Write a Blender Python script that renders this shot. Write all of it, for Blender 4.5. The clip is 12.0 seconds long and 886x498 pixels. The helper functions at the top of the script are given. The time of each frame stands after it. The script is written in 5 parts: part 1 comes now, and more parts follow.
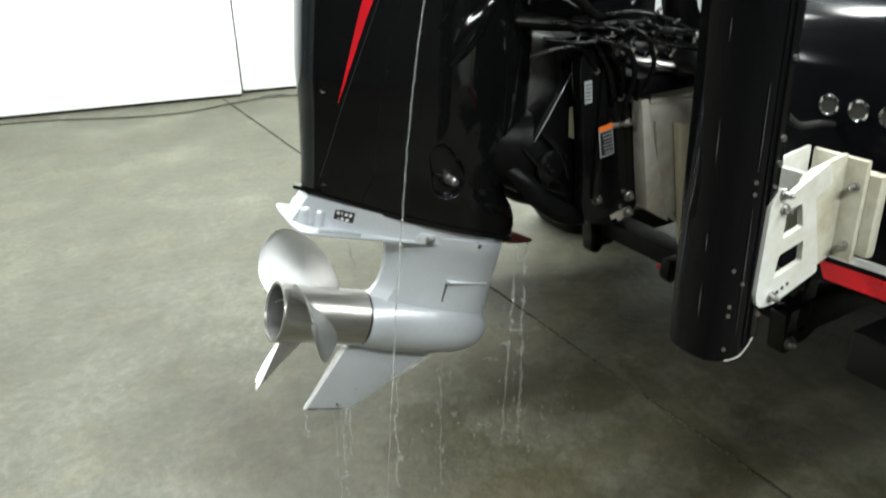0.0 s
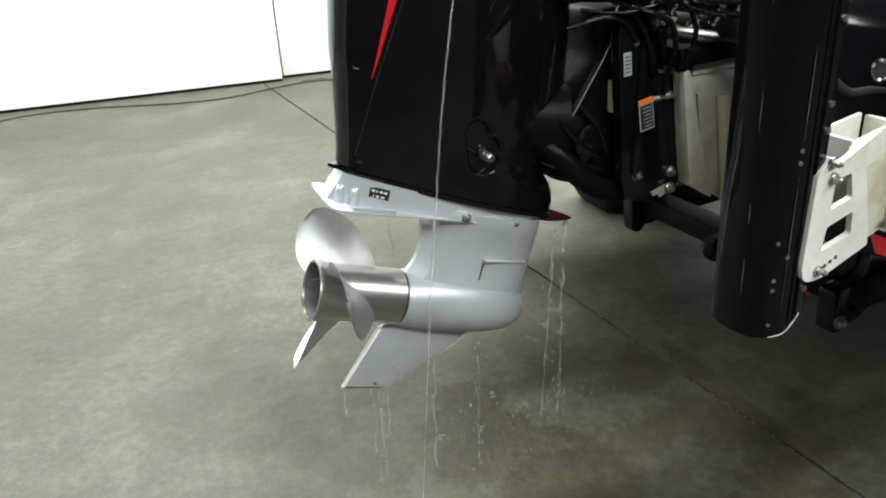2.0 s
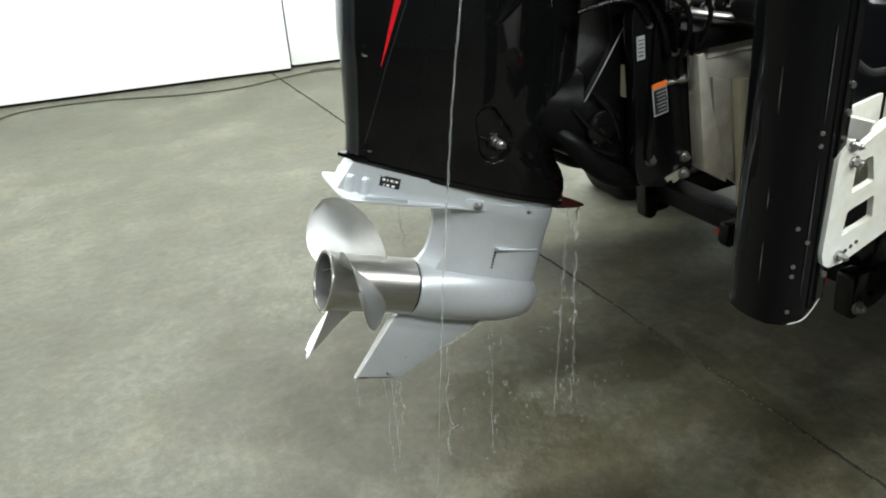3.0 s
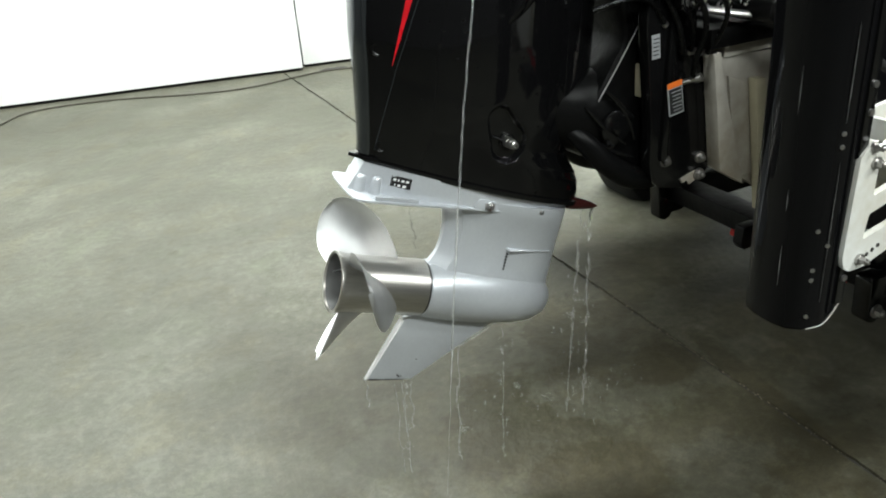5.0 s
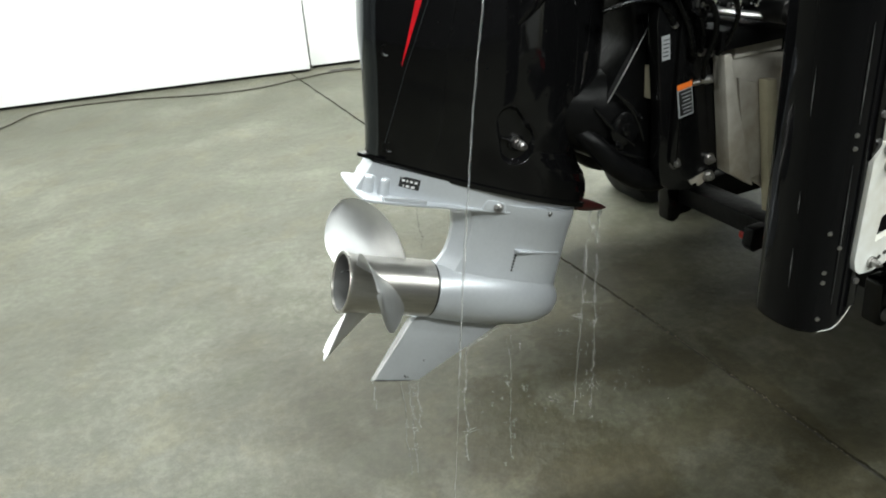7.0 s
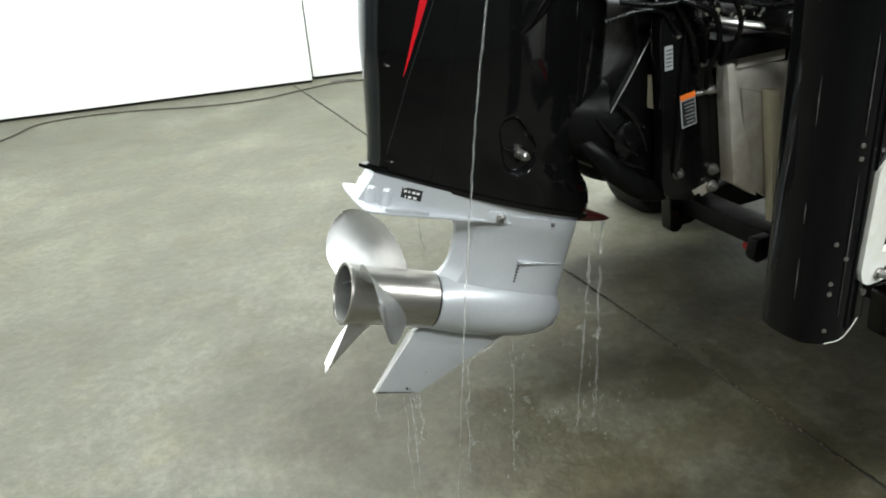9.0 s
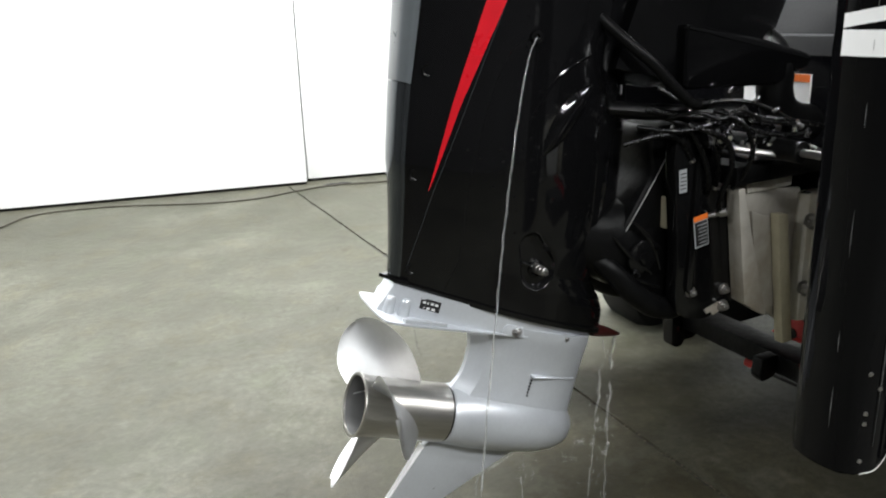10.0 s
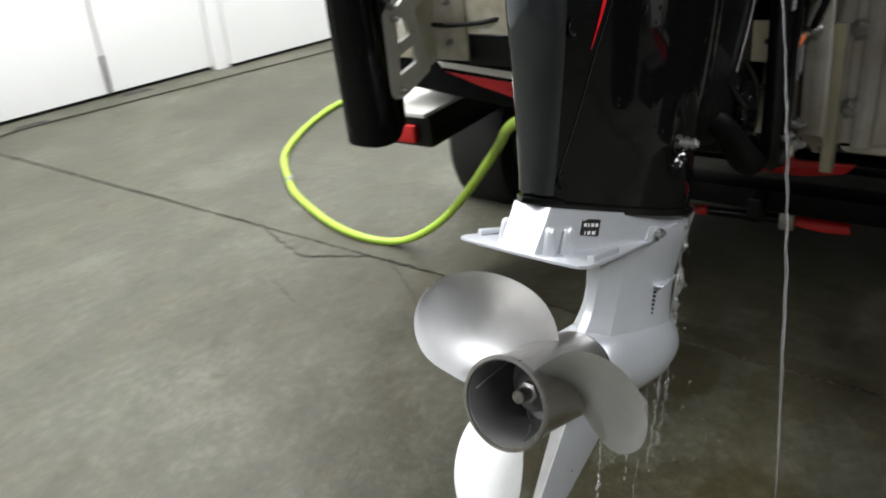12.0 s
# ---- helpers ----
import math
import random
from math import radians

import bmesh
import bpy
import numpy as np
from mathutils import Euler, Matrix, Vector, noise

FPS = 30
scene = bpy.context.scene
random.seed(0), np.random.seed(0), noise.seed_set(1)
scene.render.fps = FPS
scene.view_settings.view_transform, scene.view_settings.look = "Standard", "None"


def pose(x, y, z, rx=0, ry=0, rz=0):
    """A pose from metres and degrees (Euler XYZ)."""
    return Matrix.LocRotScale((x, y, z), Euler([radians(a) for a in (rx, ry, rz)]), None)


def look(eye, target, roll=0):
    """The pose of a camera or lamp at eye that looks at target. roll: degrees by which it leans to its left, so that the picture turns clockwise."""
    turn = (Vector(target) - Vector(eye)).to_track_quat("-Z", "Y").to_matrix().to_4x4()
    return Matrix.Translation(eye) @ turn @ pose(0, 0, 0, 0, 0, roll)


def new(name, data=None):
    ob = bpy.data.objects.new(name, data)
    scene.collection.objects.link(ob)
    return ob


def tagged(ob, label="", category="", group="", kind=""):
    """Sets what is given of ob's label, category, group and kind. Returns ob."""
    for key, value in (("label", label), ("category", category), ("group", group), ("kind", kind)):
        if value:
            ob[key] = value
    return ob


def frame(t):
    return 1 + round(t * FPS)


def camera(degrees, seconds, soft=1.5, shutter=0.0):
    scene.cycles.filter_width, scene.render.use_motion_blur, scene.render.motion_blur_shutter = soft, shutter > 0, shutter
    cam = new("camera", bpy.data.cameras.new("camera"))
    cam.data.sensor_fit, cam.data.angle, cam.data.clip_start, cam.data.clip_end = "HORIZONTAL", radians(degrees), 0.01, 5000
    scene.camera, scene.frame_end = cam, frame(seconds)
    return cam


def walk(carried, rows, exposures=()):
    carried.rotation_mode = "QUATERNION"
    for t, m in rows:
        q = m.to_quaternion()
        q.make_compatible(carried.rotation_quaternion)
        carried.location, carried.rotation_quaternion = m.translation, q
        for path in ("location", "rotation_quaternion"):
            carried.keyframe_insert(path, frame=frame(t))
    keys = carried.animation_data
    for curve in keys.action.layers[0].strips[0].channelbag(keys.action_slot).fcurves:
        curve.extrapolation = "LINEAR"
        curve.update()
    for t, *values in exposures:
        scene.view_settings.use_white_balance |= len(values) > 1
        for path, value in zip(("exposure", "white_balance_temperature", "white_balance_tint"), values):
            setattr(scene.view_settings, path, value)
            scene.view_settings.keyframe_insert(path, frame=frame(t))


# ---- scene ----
# World: metres, x towards the bow, y to port, z up; the propeller hub is at x = 0, y = 0.
cam = camera(60.6, 12.0, soft=1.9, shutter=0.35)
PATH = [
    (0, (-0.2918, -1.2809, 1.4303), (0.4311, 0.1703, 0.518), 0.2),
    (0.2, (-0.2788, -1.2924, 1.4265), (0.4007, 0.1304, 0.4588), -0.2),
    (0.5, (-0.2769, -1.2973, 1.4155), (0.3816, 0.1248, 0.4129), -0.1),
    (1, (-0.2761, -1.2977, 1.4136), (0.3549, 0.1554, 0.4399), -1.1),
    (1.5, (-0.2762, -1.291, 1.4108), (0.3284, 0.1915, 0.4631), -2.1),
    (2, (-0.2781, -1.282, 1.4099), (0.342, 0.1971, 0.4678), -2.0),
    (2.5, (-0.2774, -1.2759, 1.4062), (0.3241, 0.202, 0.4511), -2.3),
    (3, (-0.2755, -1.2694, 1.4024), (0.3142, 0.2073, 0.438), -3.1),
    (3.5, (-0.2724, -1.2647, 1.3997), (0.3005, 0.2185, 0.4343), -3.3),
    (5.5, (-0.27, -1.2541, 1.395), (0.293, 0.2344, 0.4315), -3.3),
    (6, (-0.2733, -1.2541, 1.3941), (0.2897, 0.2344, 0.4325), -3.1),
    (6.5, (-0.2735, -1.2562, 1.395), (0.284, 0.2358, 0.4343), -3.6),
    (7, (-0.2738, -1.2515, 1.3941), (0.2785, 0.2427, 0.4343), -3.4),
    (9, (-0.2721, -1.2438, 1.3904), (0.2826, 0.2645, 0.4529), -3.5),
    (9.2, (-0.2703, -1.2537, 1.3977), (0.2737, 0.2565, 0.4779), -3.2),
    (9.5, (-0.3078, -1.2341, 1.4170), (0.2529, 0.3067, 0.5603), -1.8),
    (9.7, (-0.3085, -1.2269, 1.4253), (0.2677, 0.3431, 0.6345), -2.8),
    (10.0, (-0.3416, -1.2042, 1.4120), (0.3121, 0.3718, 0.6968), -0.7),
    (10.2, (-0.3732, -1.1717, 1.4157), (0.3328, 0.3834, 0.7046), -0.1),
    (10.5, (-0.4489, -1.0993, 1.3869), (0.3171, 0.4361, 0.6954), -1.0),
    (10.8, (-0.5144, -1.0433, 1.3376), (0.2446, 0.4532, 0.5585), -2.4),
    (11.0, (-0.5357, -0.9569, 1.2970), (0.2189, 0.4602, 0.3778), -2.4),
    (11.2, (-0.5415, -0.8392, 1.2983), (0.2483, 0.5346, 0.3437), -5.5),
    (11.5, (-0.5692, -0.6825, 1.2633), (0.3562, 0.6158, 0.3250), -3.2),
    (11.7, (-0.5772, -0.5826, 1.2659), (0.4160, 0.6463, 0.3036), -3.6),
    (12, (-0.636, -0.3953, 1.2341), (0.609, 0.6048, 0.2799), -2.0),
]
walk(cam, [(t, look(eye, target, roll)) for t, eye, target, roll in PATH],
     exposures=[(0, 0.66, 6500, 7), (0.4, 0.56, 6500, 7), (8.6, 0.56, 6500, 7), (9.0, 0.66, 6500, 8), (9.5, 0.56, 6500, 12), (10.3, 0.54, 6500, 14), (11.0, 0.35, 6500, 15), (11.5, 0.27, 6500, 15), (12.0, 0.12, 6500, 15)])

# ---------------------------------------------------------------- light
world = bpy.data.worlds.new("world")
scene.world = world
world.use_nodes = True
world.node_tree.nodes["Background"].inputs[0].default_value = (0.75, 0.8, 0.85, 1)
world.node_tree.nodes["Background"].inputs[1].default_value = 0.02

# Rows of ceiling strip lamps: x, y and power of each fixture.
LAMP_PLACES = [(-3.1, 2.0, 165.0), (0.4, 1.95, 205.0), (3.0, 1.5, 180.0), (-4.2, -1.0, 50.0), (0.0, -2.7, 118.0), (2.6, -2.4, 118.0)]
CEILING_Z = 3.6

# ---------------------------------------------------------------- materials


def material(name, base, rough=0.5, metal=0.0, spec=0.5, coat=0.0):
    m = bpy.data.materials.new(name)
    m.use_nodes = True
    b = m.node_tree.nodes["Principled BSDF"]
    b.inputs["Base Color"].default_value = (*base, 1)
    b.inputs["Roughness"].default_value = rough
    b.inputs["Metallic"].default_value = metal
    b.inputs["Specular IOR Level"].default_value = spec
    b.inputs["Coat Weight"].default_value = coat
    b.inputs["Coat Roughness"].default_value = 0.05
    return m


def node(m, kind, **values):
    n = m.node_tree.nodes.new(kind)
    for key, value in values.items():
        n.inputs[key.replace("_", " ")].default_value = value
    return n


def link(m, a, out, b, into):
    m.node_tree.links.new(a.outputs[out], b.inputs[into])


def worn(m, base, other, scale=6.0, fine=60.0, amount=1.0, rough=(0.3, 0.5), bump=0.1, stretch=(1, 1, 1)):
    """Two scales of variation in colour and gloss, and a fine relief."""
    b = m.node_tree.nodes["Principled BSDF"]
    where = node(m, "ShaderNodeTexCoord")
    mapped = node(m, "ShaderNodeMapping", Scale=stretch)
    link(m, where, "Object", mapped, "Vector")
    big = node(m, "ShaderNodeTexNoise", Scale=scale, Detail=5.0, Roughness=0.6)
    small = node(m, "ShaderNodeTexNoise", Scale=fine, Detail=3.0)
    link(m, mapped, 0, big, "Vector")
    link(m, mapped, 0, small, "Vector")
    both = m.node_tree.nodes.new("ShaderNodeMath")
    both.operation = "MULTIPLY_ADD"
    link(m, small, 0, both, 0)
    both.inputs[1].default_value = 0.35
    link(m, big, 0, both, 2)
    ramp = m.node_tree.nodes.new("ShaderNodeMapRange")
    ramp.inputs[1].default_value, ramp.inputs[2].default_value = 0.45, 0.95
    ramp.inputs[3].default_value, ramp.inputs[4].default_value = 0.0, amount
    link(m, both, 0, ramp, 0)
    mix = m.node_tree.nodes.new("ShaderNodeMix")
    mix.data_type = "RGBA"
    mix.inputs[6].default_value, mix.inputs[7].default_value = (*base, 1), (*other, 1)
    link(m, ramp, 0, mix, 0)
    link(m, mix, 2, b, "Base Color")
    gloss = m.node_tree.nodes.new("ShaderNodeMapRange")
    gloss.inputs[3].default_value, gloss.inputs[4].default_value = rough
    link(m, both, 0, gloss, 0)
    link(m, gloss, 0, b, "Roughness")
    if bump:
        relief = node(m, "ShaderNodeBump", Strength=bump, Distance=0.002)
        link(m, small, 0, relief, "Height")
        link(m, relief, 0, b, "Normal")
    return m


def mat(name, base, other=None, rough=(0.3, 0.5), metal=0.0, spec=0.5, coat=0.0, **more):
    m = material(name, base, rough[0], metal, spec, coat)
    return worn(m, base, other or tuple(c * 0.8 for c in base), rough=rough, **more)


BLACK_GLOSS = mat("black_gloss_paint", (0.0026, 0.0026, 0.0028), (0.0042, 0.0042, 0.0046), spec=0.34, rough=(0.03, 0.08), scale=3, fine=200, bump=0.01)
POLE_BLACK = mat("black_anodised_column", (0.0026, 0.0026, 0.0029), (0.0045, 0.0045, 0.005), spec=0.10, rough=(0.03, 0.10), scale=5, fine=120, bump=0.03, stretch=(1, 1, 0.1))
MATT_BLACK = mat("dull_black", (0.0014, 0.0014, 0.0015), (0.003, 0.003, 0.003), spec=0.25, rough=(0.2, 0.42), scale=12, fine=90, bump=0.3)
CABLE_BLACK = mat("black_cable_sheath", (0.0022, 0.0022, 0.0022), (0.004, 0.004, 0.004), spec=0.14, rough=(0.14, 0.34), scale=20, fine=150, bump=0.3)
# VOID_BLACK: weak reflection keeps the deep-set bracket and beam parts dark
VOID_BLACK = mat("low_sheen_black", (0.0026, 0.0026, 0.0028), (0.005, 0.005, 0.005), spec=0.10, rough=(0.26, 0.45), scale=15, fine=60, bump=0.6)
CABLE_BROWN = mat("brown_cable_sheath", (0.045, 0.040, 0.030), (0.03, 0.026, 0.02), spec=0.2, rough=(0.4, 0.6), scale=8, fine=90, bump=0.1)
PAN_BLACK = mat("black_pan_paint", (0.0015, 0.0015, 0.0016), (0.003, 0.003, 0.0033), spec=0.36, rough=(0.05, 0.14), scale=4, fine=80, bump=0.06)


def droplets(m, scale=75.0):
    """Scattered clinging water drops: small round bumps on a glossy skin."""
    b = m.node_tree.nodes["Principled BSDF"]
    where = node(m, "ShaderNodeTexCoord")
    cells = node(m, "ShaderNodeTexVoronoi", Scale=scale, Randomness=1.0)
    link(m, where, "Object", cells, "Vector")
    some = node(m, "ShaderNodeSeparateColor")
    link(m, cells, "Color", some, 0)
    size = node(m, "ShaderNodeMapRange")
    for k, v in enumerate((0.45, 1.0, 0.0, 0.40), 1):
        size.inputs[k].default_value = v
    link(m, some, 0, size, 0)
    dome = node(m, "ShaderNodeMath")
    dome.operation, dome.use_clamp = "SUBTRACT", True
    link(m, size, 0, dome, 0)
    link(m, cells, "Distance", dome, 1)
    relief = node(m, "ShaderNodeBump", Strength=0.22, Distance=0.004)
    link(m, dome, 0, relief, "Height")
    old = b.inputs["Normal"].links
    if old:
        m.node_tree.links.new(old[0].from_socket, relief.inputs["Normal"])
    link(m, relief, 0, b, "Normal")
    return m


droplets(BLACK_GLOSS)
BLACK_SATIN = mat("black_satin_metal", (0.0028, 0.0028, 0.003), (0.005, 0.005, 0.005), spec=0.34, rough=(0.05, 0.22), fine=90, bump=0.14)
BLACK_PLASTIC = mat("black_plastic", (0.002, 0.002, 0.0021), (0.004, 0.004, 0.004), spec=0.3, rough=(0.2, 0.4), bump=0.15)
RUBBER = mat("rubber", (0.008, 0.008, 0.008), (0.016, 0.015, 0.014), spec=0.25, rough=(0.5, 0.8), bump=0.3)
GREY_PANEL = mat("grey_panel_paint", (0.10, 0.112, 0.12), (0.085, 0.093, 0.10), rough=(0.2, 0.34), bump=0.02)
DARK_PANEL = mat("dark_grey_panel_paint", (0.022, 0.024, 0.027), (0.015, 0.016, 0.018), rough=(0.1, 0.22), bump=0.02)
METAL_STRIP = mat("dark_grey_gloss_paint", (0.10, 0.110, 0.117), (0.08, 0.087, 0.092), metal=0.85, rough=(0.06, 0.12), bump=0.01)
SILVER_PAINT = mat("silver_grey_paint", (0.58, 0.604, 0.637), (0.49, 0.51, 0.54), rough=(0.24, 0.38), metal=0.42, fine=160, bump=0.03)
STEEL = mat("polished_steel", (0.60, 0.585, 0.56), (0.34, 0.325, 0.30), rough=(0.14, 0.42), metal=1.0, scale=7, fine=45, bump=0.05, stretch=(0.4, 3, 3))
BLADE_STEEL = mat("burnished_steel", (0.68, 0.685, 0.69), (0.58, 0.585, 0.59), rough=(0.34, 0.48), metal=0.9, scale=5, fine=60, bump=0.02)
FILM_GREY = mat("grey_exhaust_film", (0.13, 0.13, 0.128), (0.09, 0.09, 0.088), rough=(0.4, 0.6), metal=0.2)
# patchy pale colour for the glints painted on the anchor columns
GLINT_LINE = mat("patchy_edge_glint", (0.012, 0.012, 0.012), (0.17, 0.17, 0.17), rough=(0.25, 0.5), metal=0.3, scale=14, fine=90, amount=1.0, stretch=(1, 1, 0.8))
STEEL_DULL = mat("brushed_steel", (0.46, 0.45, 0.44), (0.34, 0.33, 0.32), rough=(0.25, 0.45), metal=1.0, fine=120)
CHROME = material("chrome", (0.75, 0.75, 0.75), 0.12, 1.0)
EDGE_WHITE = mat("near_white_edge", (0.95, 0.95, 0.95), (0.85, 0.85, 0.85), rough=(0.35, 0.5), metal=0.0, scale=30, fine=120, bump=0.1)
BRIGHT_RIM = material("bright_plated_rim", (0.70, 0.70, 0.70), 0.14, 1.0)
RED_PAINT = mat("red_paint", (0.62, 0.006, 0.016), (0.5, 0.006, 0.012), rough=(0.2, 0.32), bump=0.02)
RED_DULL = mat("red_plastic", (0.55, 0.012, 0.012), (0.42, 0.012, 0.010), rough=(0.4, 0.6))
DARK_RED = mat("dark_red_brown_paint", (0.055, 0.010, 0.008), (0.035, 0.008, 0.008), rough=(0.2, 0.35))
WHITE_METAL = mat("stained_white_aluminium", (0.58, 0.59, 0.575), (0.36, 0.325, 0.235), rough=(0.26, 0.45), scale=11, fine=70, amount=0.7, bump=0.05)
PALE_EXTRUSION = mat("pale_extrusion_aluminium", (0.66, 0.65, 0.61), (0.36, 0.30, 0.185), rough=(0.3, 0.5), scale=8, fine=50, amount=0.7, bump=0.05)
STAINED_METAL = mat("yellow_stained_aluminium", (0.56, 0.55, 0.48), (0.26, 0.22, 0.12), rough=(0.35, 0.55), scale=13, fine=60, amount=0.9, bump=0.08)
BEIGE_METAL = mat("weathered_aluminium", (0.52, 0.50, 0.455), (0.23, 0.195, 0.145), rough=(0.36, 0.55), metal=0.1, scale=5, fine=30, bump=0.1)
WHITE_VINYL = mat("white_vinyl", (0.78, 0.78, 0.78), (0.72, 0.72, 0.71), rough=(0.4, 0.5), bump=0.0)
LABEL_GREY = mat("label_grey", (0.32, 0.33, 0.34), (0.26, 0.27, 0.28), rough=(0.4, 0.5), bump=0.0)
LABEL_BLACK = material("label_black", (0.012, 0.012, 0.012), 0.4)
ORANGE = material("orange_vinyl", (0.75, 0.16, 0.02), 0.45)
HOSE_YELLOW = mat("yellow_green_hose", (0.36, 0.55, 0.05), (0.30, 0.47, 0.05), rough=(0.35, 0.5), bump=0.1)
CARPET_GREY = mat("grey_carpet", (0.62, 0.61, 0.58), (0.52, 0.51, 0.48), rough=(0.8, 0.95), fine=300, bump=0.5)
HULL_BLACK = mat("black_gelcoat", (0.002, 0.002, 0.0026), (0.006, 0.006, 0.007), spec=0.09, rough=(0.08, 0.16), fine=700, scale=4, bump=0.0)
HULL_WHITE = mat("white_gelcoat", (0.78, 0.78, 0.77), (0.72, 0.71, 0.69), rough=(0.12, 0.25), bump=0.0)
DARK_GREY = mat("dark_grey_vinyl", (0.017, 0.0175, 0.019), (0.013, 0.013, 0.014), rough=(0.4, 0.6), fine=150, bump=0.2)
WALL_WHITE = mat("white_wall_paint", (0.90, 0.90, 0.89), (0.86, 0.86, 0.85), rough=(0.35, 0.5), scale=1.2, fine=40, bump=0.03)
WALL_GREY = mat("grey_wall_paint", (0.07, 0.07, 0.072), (0.05, 0.05, 0.052), rough=(0.6, 0.8), scale=1.2, fine=40, bump=0.05)
CEILING_WHITE = mat("grey_ceiling_panel", (0.16, 0.16, 0.16), (0.13, 0.13, 0.13), rough=(0.6, 0.8), bump=0.05)
GAP_DARK = material("dark_gap", (0.03, 0.028, 0.025), 0.9)
GRIT_TAN = mat("pale_tan_grit", (0.15, 0.122, 0.095), (0.085, 0.068, 0.052), rough=(0.6, 0.9), scale=90, fine=300, bump=0.1)
TAN = mat("tan_zinc", (0.42, 0.38, 0.27), (0.3, 0.27, 0.19), rough=(0.45, 0.6))


def water_material():
    m = bpy.data.materials.new("water")
    m.use_nodes = True
    b = m.node_tree.nodes["Principled BSDF"]
    b.inputs["Base Color"].default_value = (0.97, 0.98, 0.98, 1)
    b.inputs["Roughness"].default_value = 0.08
    b.inputs["IOR"].default_value = 1.33
    b.inputs["Transmission Weight"].default_value = 0.88
    return m


WATER = water_material()


def concrete():
    """Worn grey-tan slab: cloudy stains, trowel marks, pits, and a wet patch of uneven outline under the engine."""
    m = material("sealed_concrete", (0.3, 0.3, 0.27), 0.5, spec=0.36)
    b = m.node_tree.nodes["Principled BSDF"]
    geo = node(m, "ShaderNodeNewGeometry")
    clouds = node(m, "ShaderNodeTexNoise", Scale=1.6, Detail=8.0, Roughness=0.62, Distortion=0.1)
    streaks_map = node(m, "ShaderNodeMapping", Scale=(1.0, 1.7, 1), Rotation=(0, 0, 0.5))
    streaks = node(m, "ShaderNodeTexNoise", Scale=2.3, Detail=8.0, Roughness=0.66, Distortion=0.1)
    grain = node(m, "ShaderNodeTexNoise", Scale=40.0, Detail=6.0, Roughness=0.7)
    pits = node(m, "ShaderNodeTexVoronoi", Scale=26.0)
    link(m, geo, "Position", clouds, "Vector")
    link(m, geo, "Position", streaks_map, "Vector")
    link(m, streaks_map, 0, streaks, "Vector")
    link(m, geo, "Position", grain, "Vector")
    link(m, geo, "Position", pits, "Vector")

    def math_node(op, a, bb, third=None):
        n = m.node_tree.nodes.new("ShaderNodeMath")
        n.operation = op
        for i, v in enumerate((a, bb, third)):
            if v is None:
                continue
            if isinstance(v, (int, float)):
                n.inputs[i].default_value = v
            else:
                m.node_tree.links.new(v, n.inputs[i])
        return n.outputs[0]

    mottle = node(m, "ShaderNodeTexNoise", Scale=8.5, Detail=9.0, Roughness=0.74, Distortion=0.0)
    link(m, geo, "Position", mottle, "Vector")
    speck = node(m, "ShaderNodeTexNoise", Scale=170.0, Detail=3.0, Roughness=0.7)
    link(m, geo, "Position", speck, "Vector")
    base = math_node("MULTIPLY_ADD", streaks.outputs[0], 0.46, math_node("MULTIPLY", clouds.outputs[0], 0.52))
    base = math_node("MULTIPLY_ADD", mottle.outputs[0], 0.40, base)
    base = math_node("MULTIPLY_ADD", grain.outputs[0], 0.50, base)
    base = math_node("MULTIPLY_ADD", speck.outputs[0], 0.26, base)
    tone = m.node_tree.nodes.new("ShaderNodeValToRGB")
    tone.color_ramp.elements[0].position, tone.color_ramp.elements[0].color = 0.43, (0.042, 0.0408, 0.029, 1)
    tone.color_ramp.elements[1].position, tone.color_ramp.elements[1].color = 0.645, (0.116, 0.114, 0.091, 1)
    mid = tone.color_ramp.elements.new(0.54)
    mid.color = (0.068, 0.067, 0.051, 1)
    m.node_tree.links.new(math_node("MULTIPLY", base, 0.5), tone.inputs[0])
    # brown and olive stains
    tint = node(m, "ShaderNodeTexNoise", Scale=4.2, Detail=9.0, Roughness=0.72, Distortion=0.0)
    shifted = node(m, "ShaderNodeMapping", Location=(2.74, 7.86, 0))
    link(m, geo, "Position", shifted, "Vector")
    link(m, shifted, 0, tint, "Vector")
    hue = m.node_tree.nodes.new("ShaderNodeValToRGB")
    hue.color_ramp.elements[0].position, hue.color_ramp.elements[0].color = 0.36, (1.03, 0.995, 0.88, 1)
    hue.color_ramp.elements[1].position, hue.color_ramp.elements[1].color = 0.66, (0.98, 1.02, 0.93, 1)
    plain = hue.color_ramp.elements.new(0.5)
    plain.color = (1, 1, 1, 1)
    link(m, tint, 0, hue, 0)
    stained = m.node_tree.nodes.new("ShaderNodeMix")
    stained.data_type, stained.blend_type = "RGBA", "MULTIPLY"
    stained.inputs[0].default_value = 1.0
    link(m, tone, 0, stained, 6)
    link(m, hue, 0, stained, 7)
    spots = node(m, "ShaderNodeTexVoronoi", Scale=7.0)
    warped = node(m, "ShaderNodeVectorMath")
    warped.operation = "MULTIPLY_ADD"
    link(m, mottle, 1, warped, 0)
    warped.inputs[1].default_value = (0.10, 0.10, 0.0)
    link(m, geo, "Position", warped, 2)
    link(m, warped, 0, spots, "Vector")
    chance = node(m, "ShaderNodeSeparateColor")
    link(m, spots, "Color", chance, 0)
    radius = m.node_tree.nodes.new("ShaderNodeMapRange")
    radius.inputs[1].default_value, radius.inputs[2].default_value = 0.78, 1.0
    radius.inputs[4].default_value = 0.30
    link(m, chance, 0, radius, 0)
    inside = m.node_tree.nodes.new("ShaderNodeMapRange")
    inside.inputs[1].default_value, inside.inputs[2].default_value = 0.0, 0.14
    inside.inputs[4].default_value = 0.5
